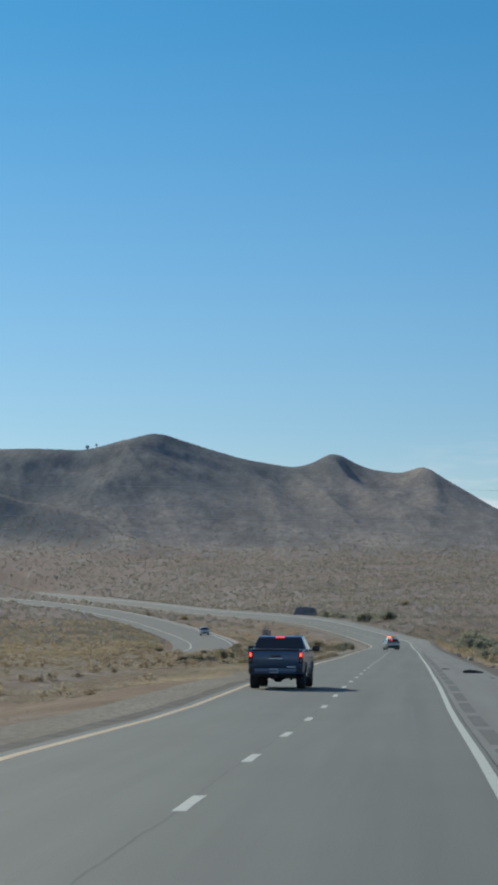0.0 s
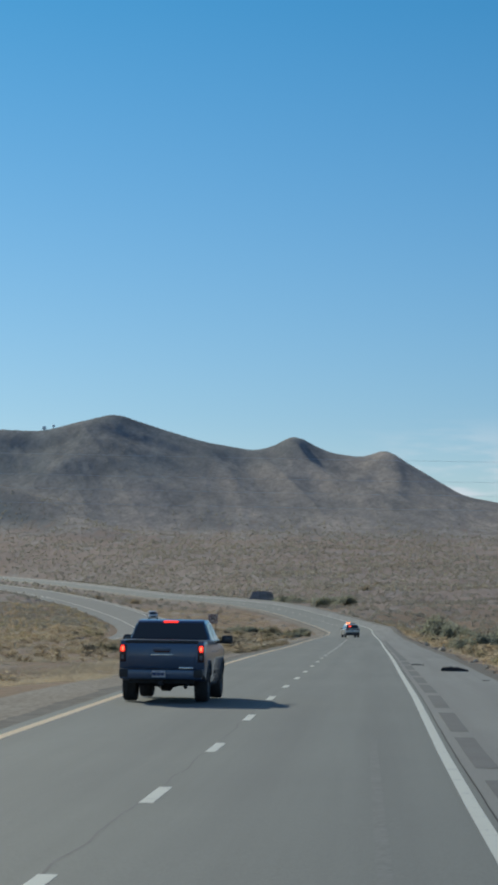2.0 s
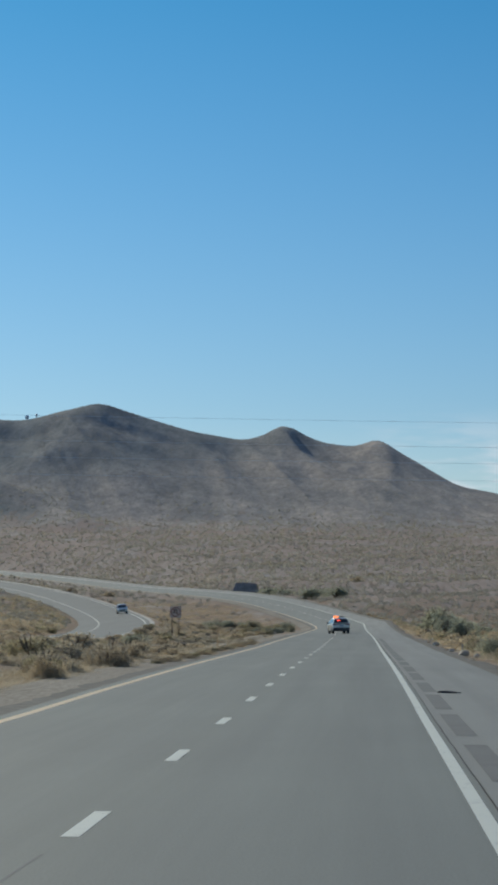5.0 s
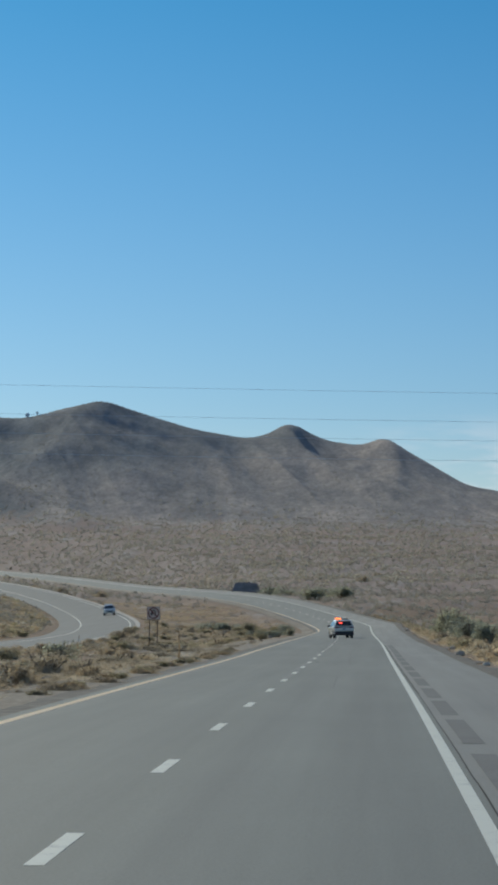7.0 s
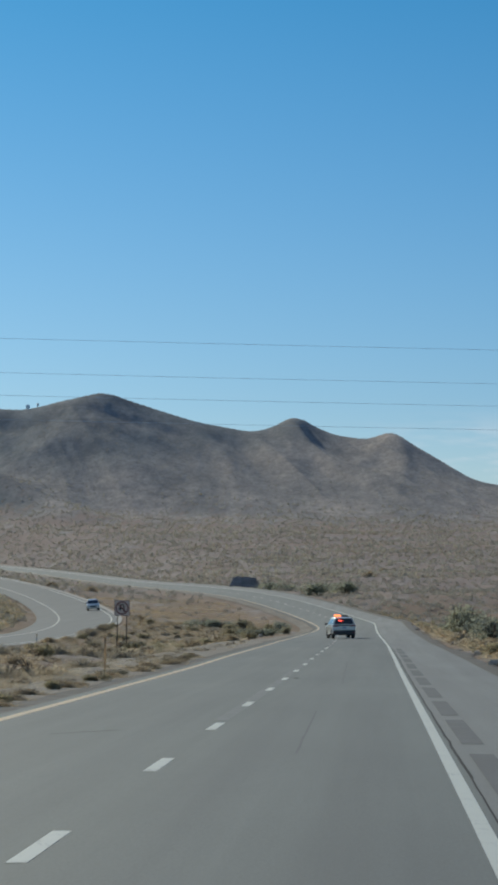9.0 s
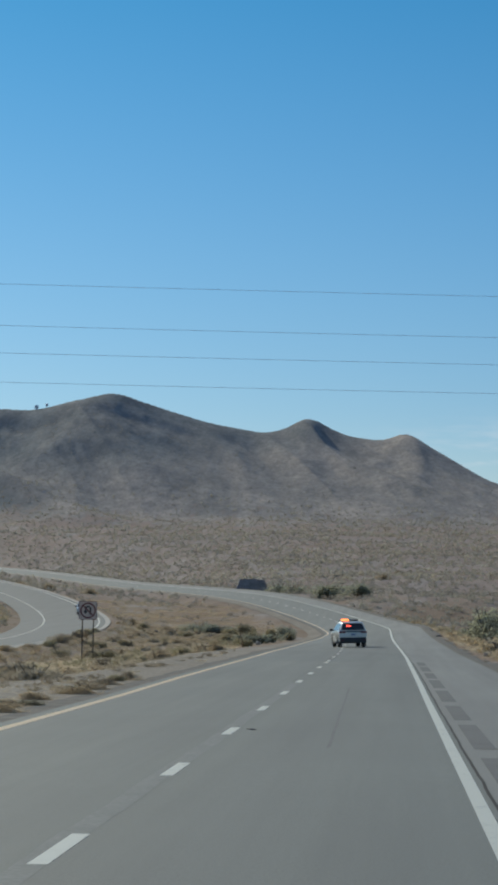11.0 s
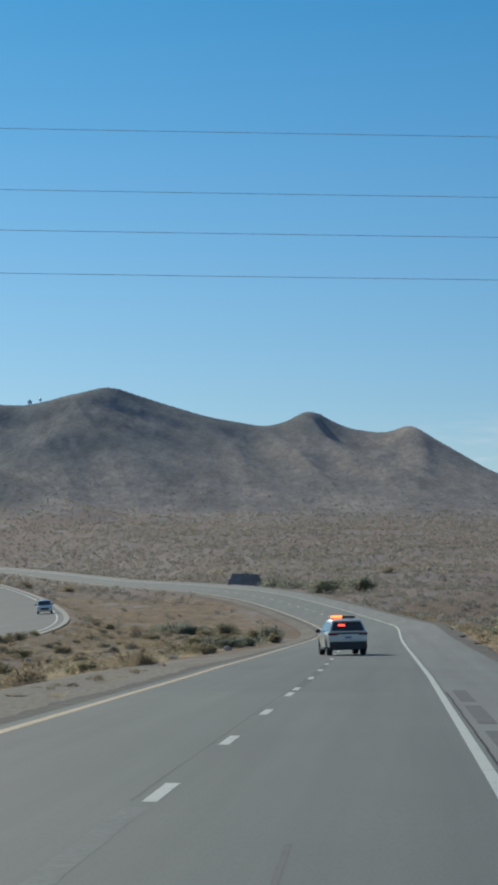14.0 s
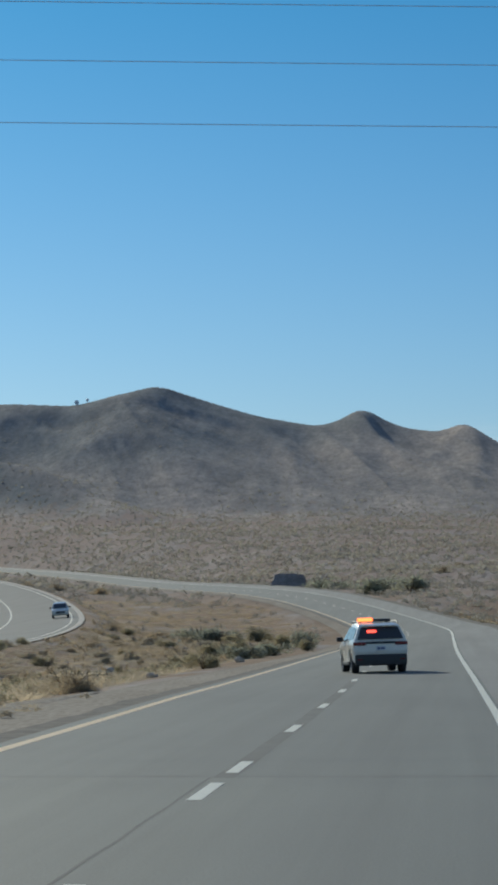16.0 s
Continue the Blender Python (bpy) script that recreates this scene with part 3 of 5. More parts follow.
def arc(cy, cz, r, a0, a1, n):
    return [(cy + r * math.cos(radians(a0 + (a1 - a0) * k / n)), cz + r * math.sin(radians(a0 + (a1 - a0) * k / n))) for k in range(n + 1)]


def paint(name, colour, flake=0.35, rough=0.28):
    """Car paint with a clear coat, a little road dust."""
    m, n, l, b = material(name, rough, flake)
    dust = noise_node(n, l, 3.0, 5.0)
    l.new(mix_node(n, l, ramp_node(n, l, dust, [(0.5, (0, 0, 0)), (0.85, (0.1, 0.1, 0.1))]), colour, (0.3, 0.26, 0.21)), b.inputs["Base Color"])
    b.inputs["Coat Weight"].default_value, b.inputs["Coat Roughness"].default_value = 0.8, 0.06
    return m


def plain(name, colour, rough=0.5, metal=0.0, spread=0.12):
    c = colour
    return two_scale(name, tuple(v * (1 - spread) for v in c), c, tuple(min(1, v * (1 + spread)) for v in c), 2.0, 22.0, rough, metal)


def glow(name, colour, strength, base=(0.3, 0.02, 0.01)):
    m, n, l, b = material(name, 0.25)
    b.inputs["Base Color"].default_value = (*base, 1)
    b.inputs["Emission Color"].default_value, b.inputs["Emission Strength"].default_value = (*colour, 1), strength
    return m


BLUE_PAINT = paint("dark_blue_metallic_paint", (0.045, 0.09, 0.175), 0.5, 0.3)
WHITE_PAINT = paint("white_car_paint", (0.86, 0.82, 0.71), 0.0, 0.35)
TYRE = plain("tyre_rubber", (0.045, 0.045, 0.047), 0.85)
BLACK = plain("black_plastic", (0.034, 0.036, 0.04), 0.5)
RIM = plain("dark_alloy", (0.16, 0.165, 0.175), 0.3, 0.8)
CHROME = plain("chrome", (0.72, 0.73, 0.75), 0.16, 1.0, 0.03)
UNDER = plain("underbody", (0.035, 0.035, 0.036), 0.9)
PLATE = plain("plate_white", (0.6, 0.62, 0.66), 0.5)
BAR = plain("plate_bars", (0.05, 0.07, 0.18), 0.5)
LENS_RED = plain("red_lens", (0.18, 0.008, 0.01), 0.18)
LENS_SMOKE = plain("smoked_lens", (0.06, 0.03, 0.035), 0.2)
# pale tone painted for the sun's reflection along the bed sides
RAIL_GLINT = plain("bed_rail_glint", (0.3, 0.32, 0.36), 0.35)
VINYL = plain("tonneau_vinyl", (0.06, 0.06, 0.065), 0.32)
LENS_CLEAR = plain("clear_lens", (0.5, 0.5, 0.52), 0.12)
BULB = glow("lamp_core", (1.0, 0.13, 0.06), 3.2)
LENS_GREY = plain("grey_lens", (0.22, 0.2, 0.2), 0.2)
EMERGENCY = glow("lit_red_lens", (1.0, 0.09, 0.06), 2.6)
BRAKE = glow("lit_brake_lens", (1.0, 0.035, 0.02), 1.9)
AMBER = glow("lit_amber_lens", (1.0, 0.2, 0.05), 3.2, (0.5, 0.2, 0.02))
m, n, l, b = material("tinted_glass", 0.04)
b.inputs["Base Color"].default_value = (0.062, 0.067, 0.076, 1)
b.inputs["IOR"].default_value = 1.5
TINT = m


def add_wheel(car, x, y, r, width):
    side = 1 if x > 0 else -1
    hub = part("wheel", lathe([(-0.05, 0.02), (-0.05, r * 0.3), (0.05, r * 0.3), (0.05, 0.02)], 16), UNDER, car)
    hub.location = (x, y, r)
    w = width / 2
    tyre = lathe([(-w * 0.8, r * 0.62), (-w, r * 0.72), (-w, r * 0.9), (-w * 0.86, r * 0.975), (-w * 0.55, r), (-w * 0.5, r * 0.985), (-w * 0.42, r), (-w * 0.06, r), (0, r * 0.98), (w * 0.06, r),
                  (w * 0.42, r), (w * 0.5, r * 0.985), (w * 0.55, r), (w * 0.86, r * 0.975), (w, r * 0.9), (w, r * 0.72), (w * 0.8, r * 0.62)], 36)
    part("tyre", tyre, TYRE, hub)
    rim = lathe([(side * w * 0.75, 0.03), (side * w * 0.8, r * 0.16), (side * w * 0.35, r * 0.2), (side * w * 0.3, r * 0.5), (side * w * 0.8, r * 0.6), (side * w * 0.86, r * 0.66), (-side * w * 0.8, r * 0.62)], 30)
    for k in range(6):
        a = 2 * math.pi * k / 6
        c = Vector((side * w * 0.62, math.cos(a) * r * 0.38, math.sin(a) * r * 0.38))
        bmesh.ops.create_cube(rim, size=1, matrix=Matrix.Translation(c) @ Matrix.Rotation(a, 4, "X") @ Matrix.Diagonal((0.05, r * 0.5, r * 0.13, 1)))
    part("rim", rim, RIM, hub, "dark grey alloy rim")


def pickup(at, colour, label, braking, sunlit_front=False):
    """A full-size crew-cab pickup: origin under the rear axle, y ahead."""
    car = thing("pickup_truck", label, "truck", at=at)
    HB, WB, R = 1.01, 3.72, 0.415

    def shape(c):
        z = c.z
        f = 0.955 + 0.045 * min(1, max(0, (z - 0.45) / 0.35)) - 0.035 * max(0, (z - 1.05) / 0.4)
        f -= 0.05 * max(0, (c.y - 4.05) / 0.6) ** 2 + 0.03 * max(0, (-0.75 - c.y) / 0.5) ** 2
        return Vector((c.x * f, c.y, c.z))

    prof = [(-1.2, 0.66), (-1.22, 1.0), (-1.2, 1.41), (0.66, 1.41), (0.7, 1.4), (3.05, 1.35), (3.3, 1.33), (4.2, 1.22), (4.52, 1.13), (4.66, 0.95), (4.68, 0.6), (4.6, 0.47)]
    prof += arc(WB, 0.43, 0.52, 5, 175, 14)
    prof += [(WB - 0.56, 0.44), (0.56, 0.44)]
    prof += arc(0, 0.43, 0.52, 5, 175, 14)
    prof += [(-0.58, 0.52)]
    part("body", slab(prof, HB, shape, (0.6, 0.75, 0.9, 1.05, 1.2, 1.32), (-0.7, 0.7, 4.0, 4.3), 0.035), colour, car)

    def roof(c):
        f = 1.0 - 0.2 * max(0, (c.z - 1.38) / 0.52)
        return Vector((c.x * f, c.y, c.z))

    cab = [(0.68, 1.36), (0.72, 1.5), (0.86, 1.82), (0.95, 1.885), (1.3, 1.91), (2.2, 1.9), (2.45, 1.86), (2.62, 1.79), (3.22, 1.36)]
    part("cab", slab(cab, 0.97, roof, (1.5, 1.65, 1.8), (), 0.04), colour, car)

    def on_side(y, z, s, lift=0.012):
        return Vector((s * (0.97 * (1 - 0.2 * max(0, (z - 1.38) / 0.52)) + lift), y, z))

    # glass
    rear = [(-0.9, 0.708, 1.44), (0.9, 0.708, 1.44), (0.755, 0.858, 1.825), (-0.755, 0.858, 1.825)]
    part("rear_window", plate([(x, y - 0.03, z) for x, y, z in rear], 0.02), TINT, car, "dark tinted rear window")
    front = [(-0.84, 3.17, 1.42), (0.84, 3.17, 1.42), (0.7, 2.62, 1.81), (-0.7, 2.62, 1.81)]
    part("windshield", plate([(x, y + 0.035, z + 0.01) for x, y, z in front], 0.02), TINT, car)
    for s in (-1, 1):
        for ys in (((0.92, 1.44), (1.0, 1.8), (1.78, 1.81), (1.78, 1.43)), ((1.88, 1.43), (1.88, 1.81), (2.4, 1.78), (2.9, 1.43))):
            part("side_window", plate([on_side(y, z, s) for y, z in ys], 0.012), TINT, car)
        part("window_trim", tube([on_side(0.9, 1.415, s, 0.02), on_side(1.9, 1.415, s, 0.02), on_side(2.95, 1.41, s, 0.02)], 0.014, 6), CHROME, car, "thin chrome window trim")
        # seams and handles
        for y in (0.72, 1.83, 3.02):
            part("door_seam", box(s * 0.996, y, 0.87, 0.012, 0.012, 0.5), BLACK, car)
        for y in (1.0, 2.05):
            part("door_handle", box(s * 1.0, y, 1.16, 0.03, 0.2, 0.03, 0.012), colour, car)
        part("side_step", tube([(s * 0.86, 0.66, 0.42), (s * 0.93, 0.84, 0.4), (s * 0.93, 2.86, 0.4), (s * 0.86, 3.06, 0.42)], 0.035), UNDER, car)
        for cy in (0, WB):
            flare = bmesh.new()
            inner, outer = arc(cy, 0.43, 0.515, 14, 166, 18), arc(cy, 0.43, 0.565, 14, 166, 18)
            vi = [flare.verts.new((s * shape(Vector((HB - 0.03, y, z))).x, y, z)) for y, z in inner]
            vo = [flare.verts.new((s * shape(Vector((HB - 0.01, y, z))).x, y, z)) for y, z in outer]
            vm = [flare.verts.new((s * shape(Vector((HB + 0.018, y, z))).x, y, z)) for y, z in arc(cy, 0.43, 0.54, 14, 166, 18)]
            for k in range(18):
                flare.faces.new((vi[k], vi[k + 1], vm[k + 1], vm[k]))
                flare.faces.new((vm[k], vm[k + 1], vo[k + 1], vo[k]))
            part("wheel_arch_flare", flare, BLACK, car)
        # mirrors
        mirror = part("door_mirror", box(s * 1.2, 2.72, 1.43, 0.27, 0.14, 0.2, 0.06, 4), BLACK, car, "tall black door mirror")
        part("mirror_arm", tube([(s * 0.92, 2.78, 1.36), (s * 1.14, 2.74, 1.38)], 0.035, 6), BLACK, mirror)
        part("mirror_glass", box(s * 1.2, 2.648, 1.43, 0.19, 0.01, 0.13, 0.004), TINT, mirror)
        for cy in (0, WB):
            add_wheel(car, s * 0.84, cy, R, 0.32)
        # tail lights
        lamp = part("tail_light", box(s * 0.905, -1.2, 1.13, 0.15, 0.1, 0.4, 0.03, 3), LENS_SMOKE, car, "tall smoked tail light")
        part("brake_lens", box(s * 0.91, -1.247, 1.24, 0.095, 0.02, 0.15, 0.035, 3), BRAKE if braking else LENS_RED, lamp, "lit red brake lens" if braking else "")
        if braking:
            part("bulb", box(s * 0.905, -1.256, 1.24, 0.04, 0.008, 0.085, 0.003), BULB, lamp, "glowing orange lamp core")
        part("reverse_lens", box(s * 0.91, -1.247, 1.04, 0.085, 0.018, 0.12, 0.03, 3), LENS_GREY, lamp, "smoky clear reverse lens")
        # caps added so their pale colour gives the bed sides a sun glint
        part("bed_rail_cap", box(s * 0.925, -0.27, 1.418, 0.11, 1.86, 0.035, 0.012), RAIL_GLINT, car, "added bed rail cap, pale for the sun's glint")
        head = part("headlight", box(s * 0.8, 4.58, 1.0, 0.34, 0.14, 0.24, 0.03), LENS_CLEAR, car)
        part("fog_light", box(s * 0.78, 4.66, 0.6, 0.16, 0.06, 0.09, 0.02), LENS_CLEAR, head)
    # tailgate
    gate = part("tailgate", box(0, -1.215, 1.05, 1.6, 0.05, 0.66, 0.018), colour, car)
    part("gate_spoiler", box(0, -1.2, 1.4, 1.7, 0.14, 0.075, 0.03, 3), BLACK, gate)
    part("gate_recess", box(0, -1.243, 1.235, 0.42, 0.014, 0.1, 0.006), colour, gate, "shallow tailgate handle recess")
    part("gate_bar", box(0, -1.248, 1.1, 0.5, 0.014, 0.028, 0.004), CHROME, gate, "thin grey bar across the tailgate")
    part("emblem", box(0, -1.247, 1.175, 0.36, 0.012, 0.045, 0.004), LENS_SMOKE, gate, "dull emblem bar")
    part("badge", box(0.56, -1.246, 0.8, 0.32, 0.014, 0.04, 0.004), CHROME, gate, "small bright badge bar")
    part("tonneau_cover", box(0, -0.27, 1.425, 1.66, 1.8, 0.03, 0.01), VINYL, car, "black tonneau cover over the bed")
    # bumpers and under parts
    bumper = part("rear_bumper", box(0, -1.33, 0.655, 1.9, 0.22, 0.23, 0.04, 3), colour, car)
    part("bumper_step", box(0, -1.345, 0.775, 1.5, 0.18, 0.02, 0.006), BLACK, bumper)
    for s in (-1, 1):
        part("bumper_corner", box(s * 0.86, -1.33, 0.68, 0.22, 0.25, 0.2, 0.04), BLACK, bumper)
    num = part("number_plate", box(-0.05, -1.447, 0.665, 0.31, 0.012, 0.155, 0.004), PLATE, bumper, "pale number plate with dark bars")
    for k, (x, w) in enumerate(((-0.1, 0.09), (0.0, 0.08), (0.09, 0.07))):
        part("plate_bar", box(-0.05 + x, -1.455, 0.66, w, 0.004, 0.07), BAR, num)
    part("valance", box(0, -1.2, 0.5, 1.5, 0.2, 0.12, 0.03), UNDER, car)
    part("tow_hitch", box(0, -1.3, 0.45, 0.09, 0.35, 0.09, 0.01), BLACK, car)
    part("exhaust", tube([(0.5, 0.4, 0.4), (0.52, -0.9, 0.42), (0.55, -1.15, 0.36)], 0.045), UNDER, car)
    part("differential", lathe([(-0.3, 0.04), (-0.16, 0.08), (-0.1, 0.16), (0.1, 0.16), (0.16, 0.08), (0.3, 0.04)], 16, "x", (0, 0, 0.4)), UNDER, car)
    for cy in (0, WB):
        part("axle", tube([(-0.75, cy, 0.41), (0.75, cy, 0.41)], 0.05), UNDER, car)
    part("frame_rails", box(0, 1.9, 0.52, 1.2, 5.6, 0.12, 0.02), UNDER, car)
    part("floor_pan", box(0, 1.8, 0.6, 1.66, 5.6, 0.1, 0.02), UNDER, car)
    part("high_brake_light", box(0, 0.885, 1.855, 0.34, 0.05, 0.045, 0.012), BRAKE if braking else LENS_RED, car, "lit red high brake light" if braking else "")
    part("antenna", tube([(0.72, 3.25, 1.34), (0.72, 3.05, 1.78)], 0.006, 6), BLACK, car)
    part("front_bumper", box(0, 4.7, 0.58, 1.86, 0.18, 0.26, 0.05, 3), CHROME if sunlit_front else colour, car)
    grille = part("grille", box(0, 4.64, 0.98, 1.2, 0.1, 0.36, 0.03), BLACK, car, "black front grille")
    for z in (0.88, 0.98, 1.08):
        part("grille_bar", box(0, 4.7, z, 1.14, 0.02, 0.03, 0.006), CHROME, grille)
    return car


def crossover(at, colour, label, patrol=True):
    """A mid-size car, with a warning light bar if on patrol; origin under the middle, y ahead."""
    car = thing("patrol_car" if patrol else "car", label, "car", at=at)
    R, RW, FW = 0.37, -1.42, 1.45

    def shape(c):
        f = 0.95 + 0.05 * min(1, max(0, (c.z - 0.4) / 0.35)) - 0.04 * max(0, (c.z - 0.9) / 0.25)
        f -= 0.09 * max(0, (c.y - 1.75) / 0.6) ** 2 + 0.07 * max(0, (-1.85 - c.y) / 0.5) ** 2
        return Vector((c.x * f, c.y, c.z))

    prof = [(-2.3, 0.5), (-2.36, 0.72), (-2.32, 1.0), (-2.24, 1.12), (1.0, 1.06), (1.35, 1.03), (2.1, 0.9), (2.3, 0.74), (2.34, 0.45), (2.2, 0.3)]
    prof += arc(FW, 0.37, 0.45, 5, 175, 12) + [(FW - 0.5, 0.27), (RW + 0.5, 0.27)] + arc(RW, 0.37, 0.45, 5, 175, 12) + [(-2.1, 0.34)]
    part("body", slab(prof, 0.96, shape, (0.5, 0.65, 0.8, 0.95), (-1.9, 1.8, 2.1), 0.04), colour, car)

    def roof(c):
        return Vector((c.x * (1 - 0.28 * max(0, (c.z - 1.04) / 0.62)), c.y - 0.0, c.z))

    cab = [(-2.26, 1.06), (-2.2, 1.18), (-1.98, 1.5), (-1.9, 1.58), (-1.6, 1.66), (-0.4, 1.7), (0.2, 1.67), (0.5, 1.58), (1.3, 1.02)]
    part("cab", slab(cab, 0.92, roof, (1.2, 1.35, 1.5), (), 0.075), colour, car)
    part("rear_window", plate([(x, y - 0.035, z) for x, y, z in ((-0.77, -2.225, 1.14), (0.77, -2.225, 1.14), (0.63, -1.965, 1.53), (-0.63, -1.965, 1.53))], 0.02), TINT, car, "dark tinted rear window")
    part("windshield", plate([(x, y + 0.03, z) for x, y, z in ((-0.78, 1.24, 1.08), (0.78, 1.24, 1.08), (0.64, 0.56, 1.55), (-0.64, 0.56, 1.55))], 0.02), TINT, car)
    part("spoiler", box(0, -2.0, 1.585, 1.16, 0.26, 0.05, 0.02), colour, car)

    def on_side(y, z, s, lift=0.01):
        return Vector((s * (0.92 * (1 - 0.28 * max(0, (z - 1.04) / 0.62)) + lift), y, z))

    for s in (-1, 1):
        for ys in (((-1.95, 1.16), (-1.75, 1.5), (-1.1, 1.55), (-1.1, 1.12)), ((-1.02, 1.12), (-1.02, 1.55), (-0.08, 1.56), (-0.08, 1.1)), ((0.0, 1.1), (0.0, 1.56), (0.38, 1.52), (1.02, 1.1))):
            part("side_window", plate([on_side(y, z, s) for y, z in ys], 0.012), TINT, car)
        part("roof_rail", tube([(s * 0.66, -1.7, 1.66), (s * 0.67, -1.4, 1.74), (s * 0.67, 0.0, 1.74), (s * 0.66, 0.25, 1.68)], 0.022, 6), BLACK, car)
        mirror = part("door_mirror", box(s * 1.06, 0.78, 1.14, 0.22, 0.12, 0.15, 0.03, 3), BLACK, car, "black door mirror")
        part("mirror_arm", box(s * 0.95, 0.8, 1.1, 0.12, 0.06, 0.04), BLACK, mirror)
        lamp = part("tail_light", box(s * 0.7, -2.31, 0.99, 0.42, 0.1, 0.12, 0.03), LENS_RED, car, "slim dark red tail light")
        part("lamp_tip", box(s * 0.88, -2.22, 0.98, 0.08, 0.16, 0.14, 0.03), LENS_RED, lamp)
        part("headlight", box(s * 0.72, 2.2, 0.78, 0.36, 0.16, 0.12, 0.03), LENS_CLEAR, car)
        part("sill", box(s * 0.92, 0.0, 0.33, 0.08, 2.0, 0.12, 0.02), BLACK, car)
        for cy in (RW, FW):
            add_wheel(car, s * 0.8, cy, R, 0.25)
        for y in (-1.05, -0.04):
            part("door_seam", box(s * 0.957, y, 0.78, 0.008, 0.012, 0.6), BLACK, car)
        for y in (-0.85, 0.15):
            part("door_handle", box(s * 0.965, y, 0.96, 0.03, 0.18, 0.03, 0.01), colour, car)
        part("exhaust_tip", tube([(s * 0.6, -2.1, 0.36), (s * 0.6, -2.35, 0.35)], 0.04), CHROME, car)
    lower = part("rear_bumper", box(0, -2.29, 0.44, 1.76, 0.2, 0.38, 0.06, 3), BLACK, car, "black lower rear bumper")
    part("reflector", box(-0.72, -2.395, 0.46, 0.16, 0.01, 0.04), LENS_RED, lower)
    part("reflector", box(0.72, -2.395, 0.46, 0.16, 0.01, 0.04), LENS_RED, lower)
    num = part("number_plate", box(0, -2.375, 0.83, 0.31, 0.012, 0.15, 0.004), PLATE, car, "pale number plate with dark bars")
    for x, w in ((-0.07, 0.1), (0.06, 0.12)):
        part("plate_bar", box(x, -2.384, 0.83, w, 0.004, 0.06), BAR, num)
    part("gate_trim", box(0, -2.335, 1.02, 1.0, 0.03, 0.075, 0.01), BLACK, car, "dark band between the tail lights")
    part("underbody", box(0, 0, 0.36, 1.5, 4.3, 0.14, 0.03), UNDER, car)
    part("front_grille", box(0, 2.32, 0.62, 1.0, 0.06, 0.24, 0.03), BLACK, car)
    if not patrol:
        return car
    bar = part("light_bar", box(0, -0.3, 1.77, 1.15, 0.26, 0.1, 0.03), BLACK, car, "roof light bar with lit amber lamp")
    part("bar_foot", box(-0.45, -0.3, 1.71, 0.06, 0.1, 0.08), BLACK, bar)
    part("bar_foot", box(0.45, -0.3, 1.71, 0.06, 0.1, 0.08), BLACK, bar)
    part("amber_lamp", box(-0.3, -0.44, 1.795, 0.52, 0.05, 0.12, 0.015), AMBER, bar, "lit amber warning lamp")
    part("window_lamp", box(-0.28, -2.135, 1.4, 0.32, 0.03, 0.085, 0.03, 3), EMERGENCY, car, "lit red lamp behind the rear window")
    return car


def on_road(place, y, off, turn=0.0, up=0.012):
    a, c = place(y, off, up), place(y + 2.0, off, up)
    w = Vector(c - a).normalized()
    side = Vector(place(y, off + 1.0, up) - a).normalized()
    upv = side.cross(w)
    m = Matrix((side, upv.cross(side), upv)).transposed().to_4x4()
    return Matrix.Translation(a) @ m @ pose(0, 0, 0, 0, 0, turn)


pickup(on_road(own, 113.0, -2.32, -2.0), BLUE_PAINT, "dark blue pickup truck with its brake lights lit", True)
crossover(on_road(own, 459.0, 0.35, 7.5), WHITE_PAINT, "white sport utility car straddling the lane line, warning lights on")
crossover(on_road(opp, 735.0, -1.3, 180) @ Matrix.Diagonal((1.08, 1.08, 1.08, 1)), WHITE_PAINT, "white car approaching on the opposite carriageway", False)

# ---- road repairs and debris ----
for k in range(27):
    y0 = -6.0 + 14.63 * k
    painted("rumble_patch", own, y0, y0 + 11.4 + 0.5 * math.sin(k * 2.3), 4.1, 0.34, PATCH, "dark rectangular asphalt patch on the shoulder")
TAR = plain("tar_seal", (0.04, 0.039, 0.038), 0.95)
SKID = two_scale("tyre_mark", (0.085, 0.085, 0.083), (0.1, 0.1, 0.097), (0.125, 0.124, 0.12), 0.8, 30.0, 0.8)

FAINT = two_scale("faint_tyre_mark", (0.112, 0.12, 0.109), (0.128, 0.137, 0.124), (0.146, 0.155, 0.141), 0.8, 14.0, 0.82)
DUST = two_scale("dusty_joint", (0.15, 0.16, 0.145), (0.168, 0.178, 0.16), (0.188, 0.196, 0.176), 0.8, 14.0, 0.85)
JOINT = two_scale("lane_joint", (0.075, 0.078, 0.072), (0.092, 0.096, 0.088), (0.112, 0.116, 0.107), 0.5, 12.0, 0.88)


def seal(y0, y1, off0, off1, width, mat, label, wobble=0.03):
    n = max(3, int(abs(y1 - y0) / 0.8))
    ys = np.linspace(y0, y1, n)
    mid = np.linspace(off0, off1, n) + wobble * (value_noise(ys / 2.3, ys * 0 + off0, 9) + 0.5 * value_noise(ys / 0.9, ys * 0 + off0, 10))
    v = np.concatenate([own(ys, mid - width / 2, 0.0016), own(ys, mid + width / 2, 0.0016)]).reshape(2, n, 3).transpose(1, 0, 2).reshape(-1, 3)
    return tagged(mesh_object("crack_seal", v, grid_faces(n, 2), mat, True), label, "road marking", kind="structure")


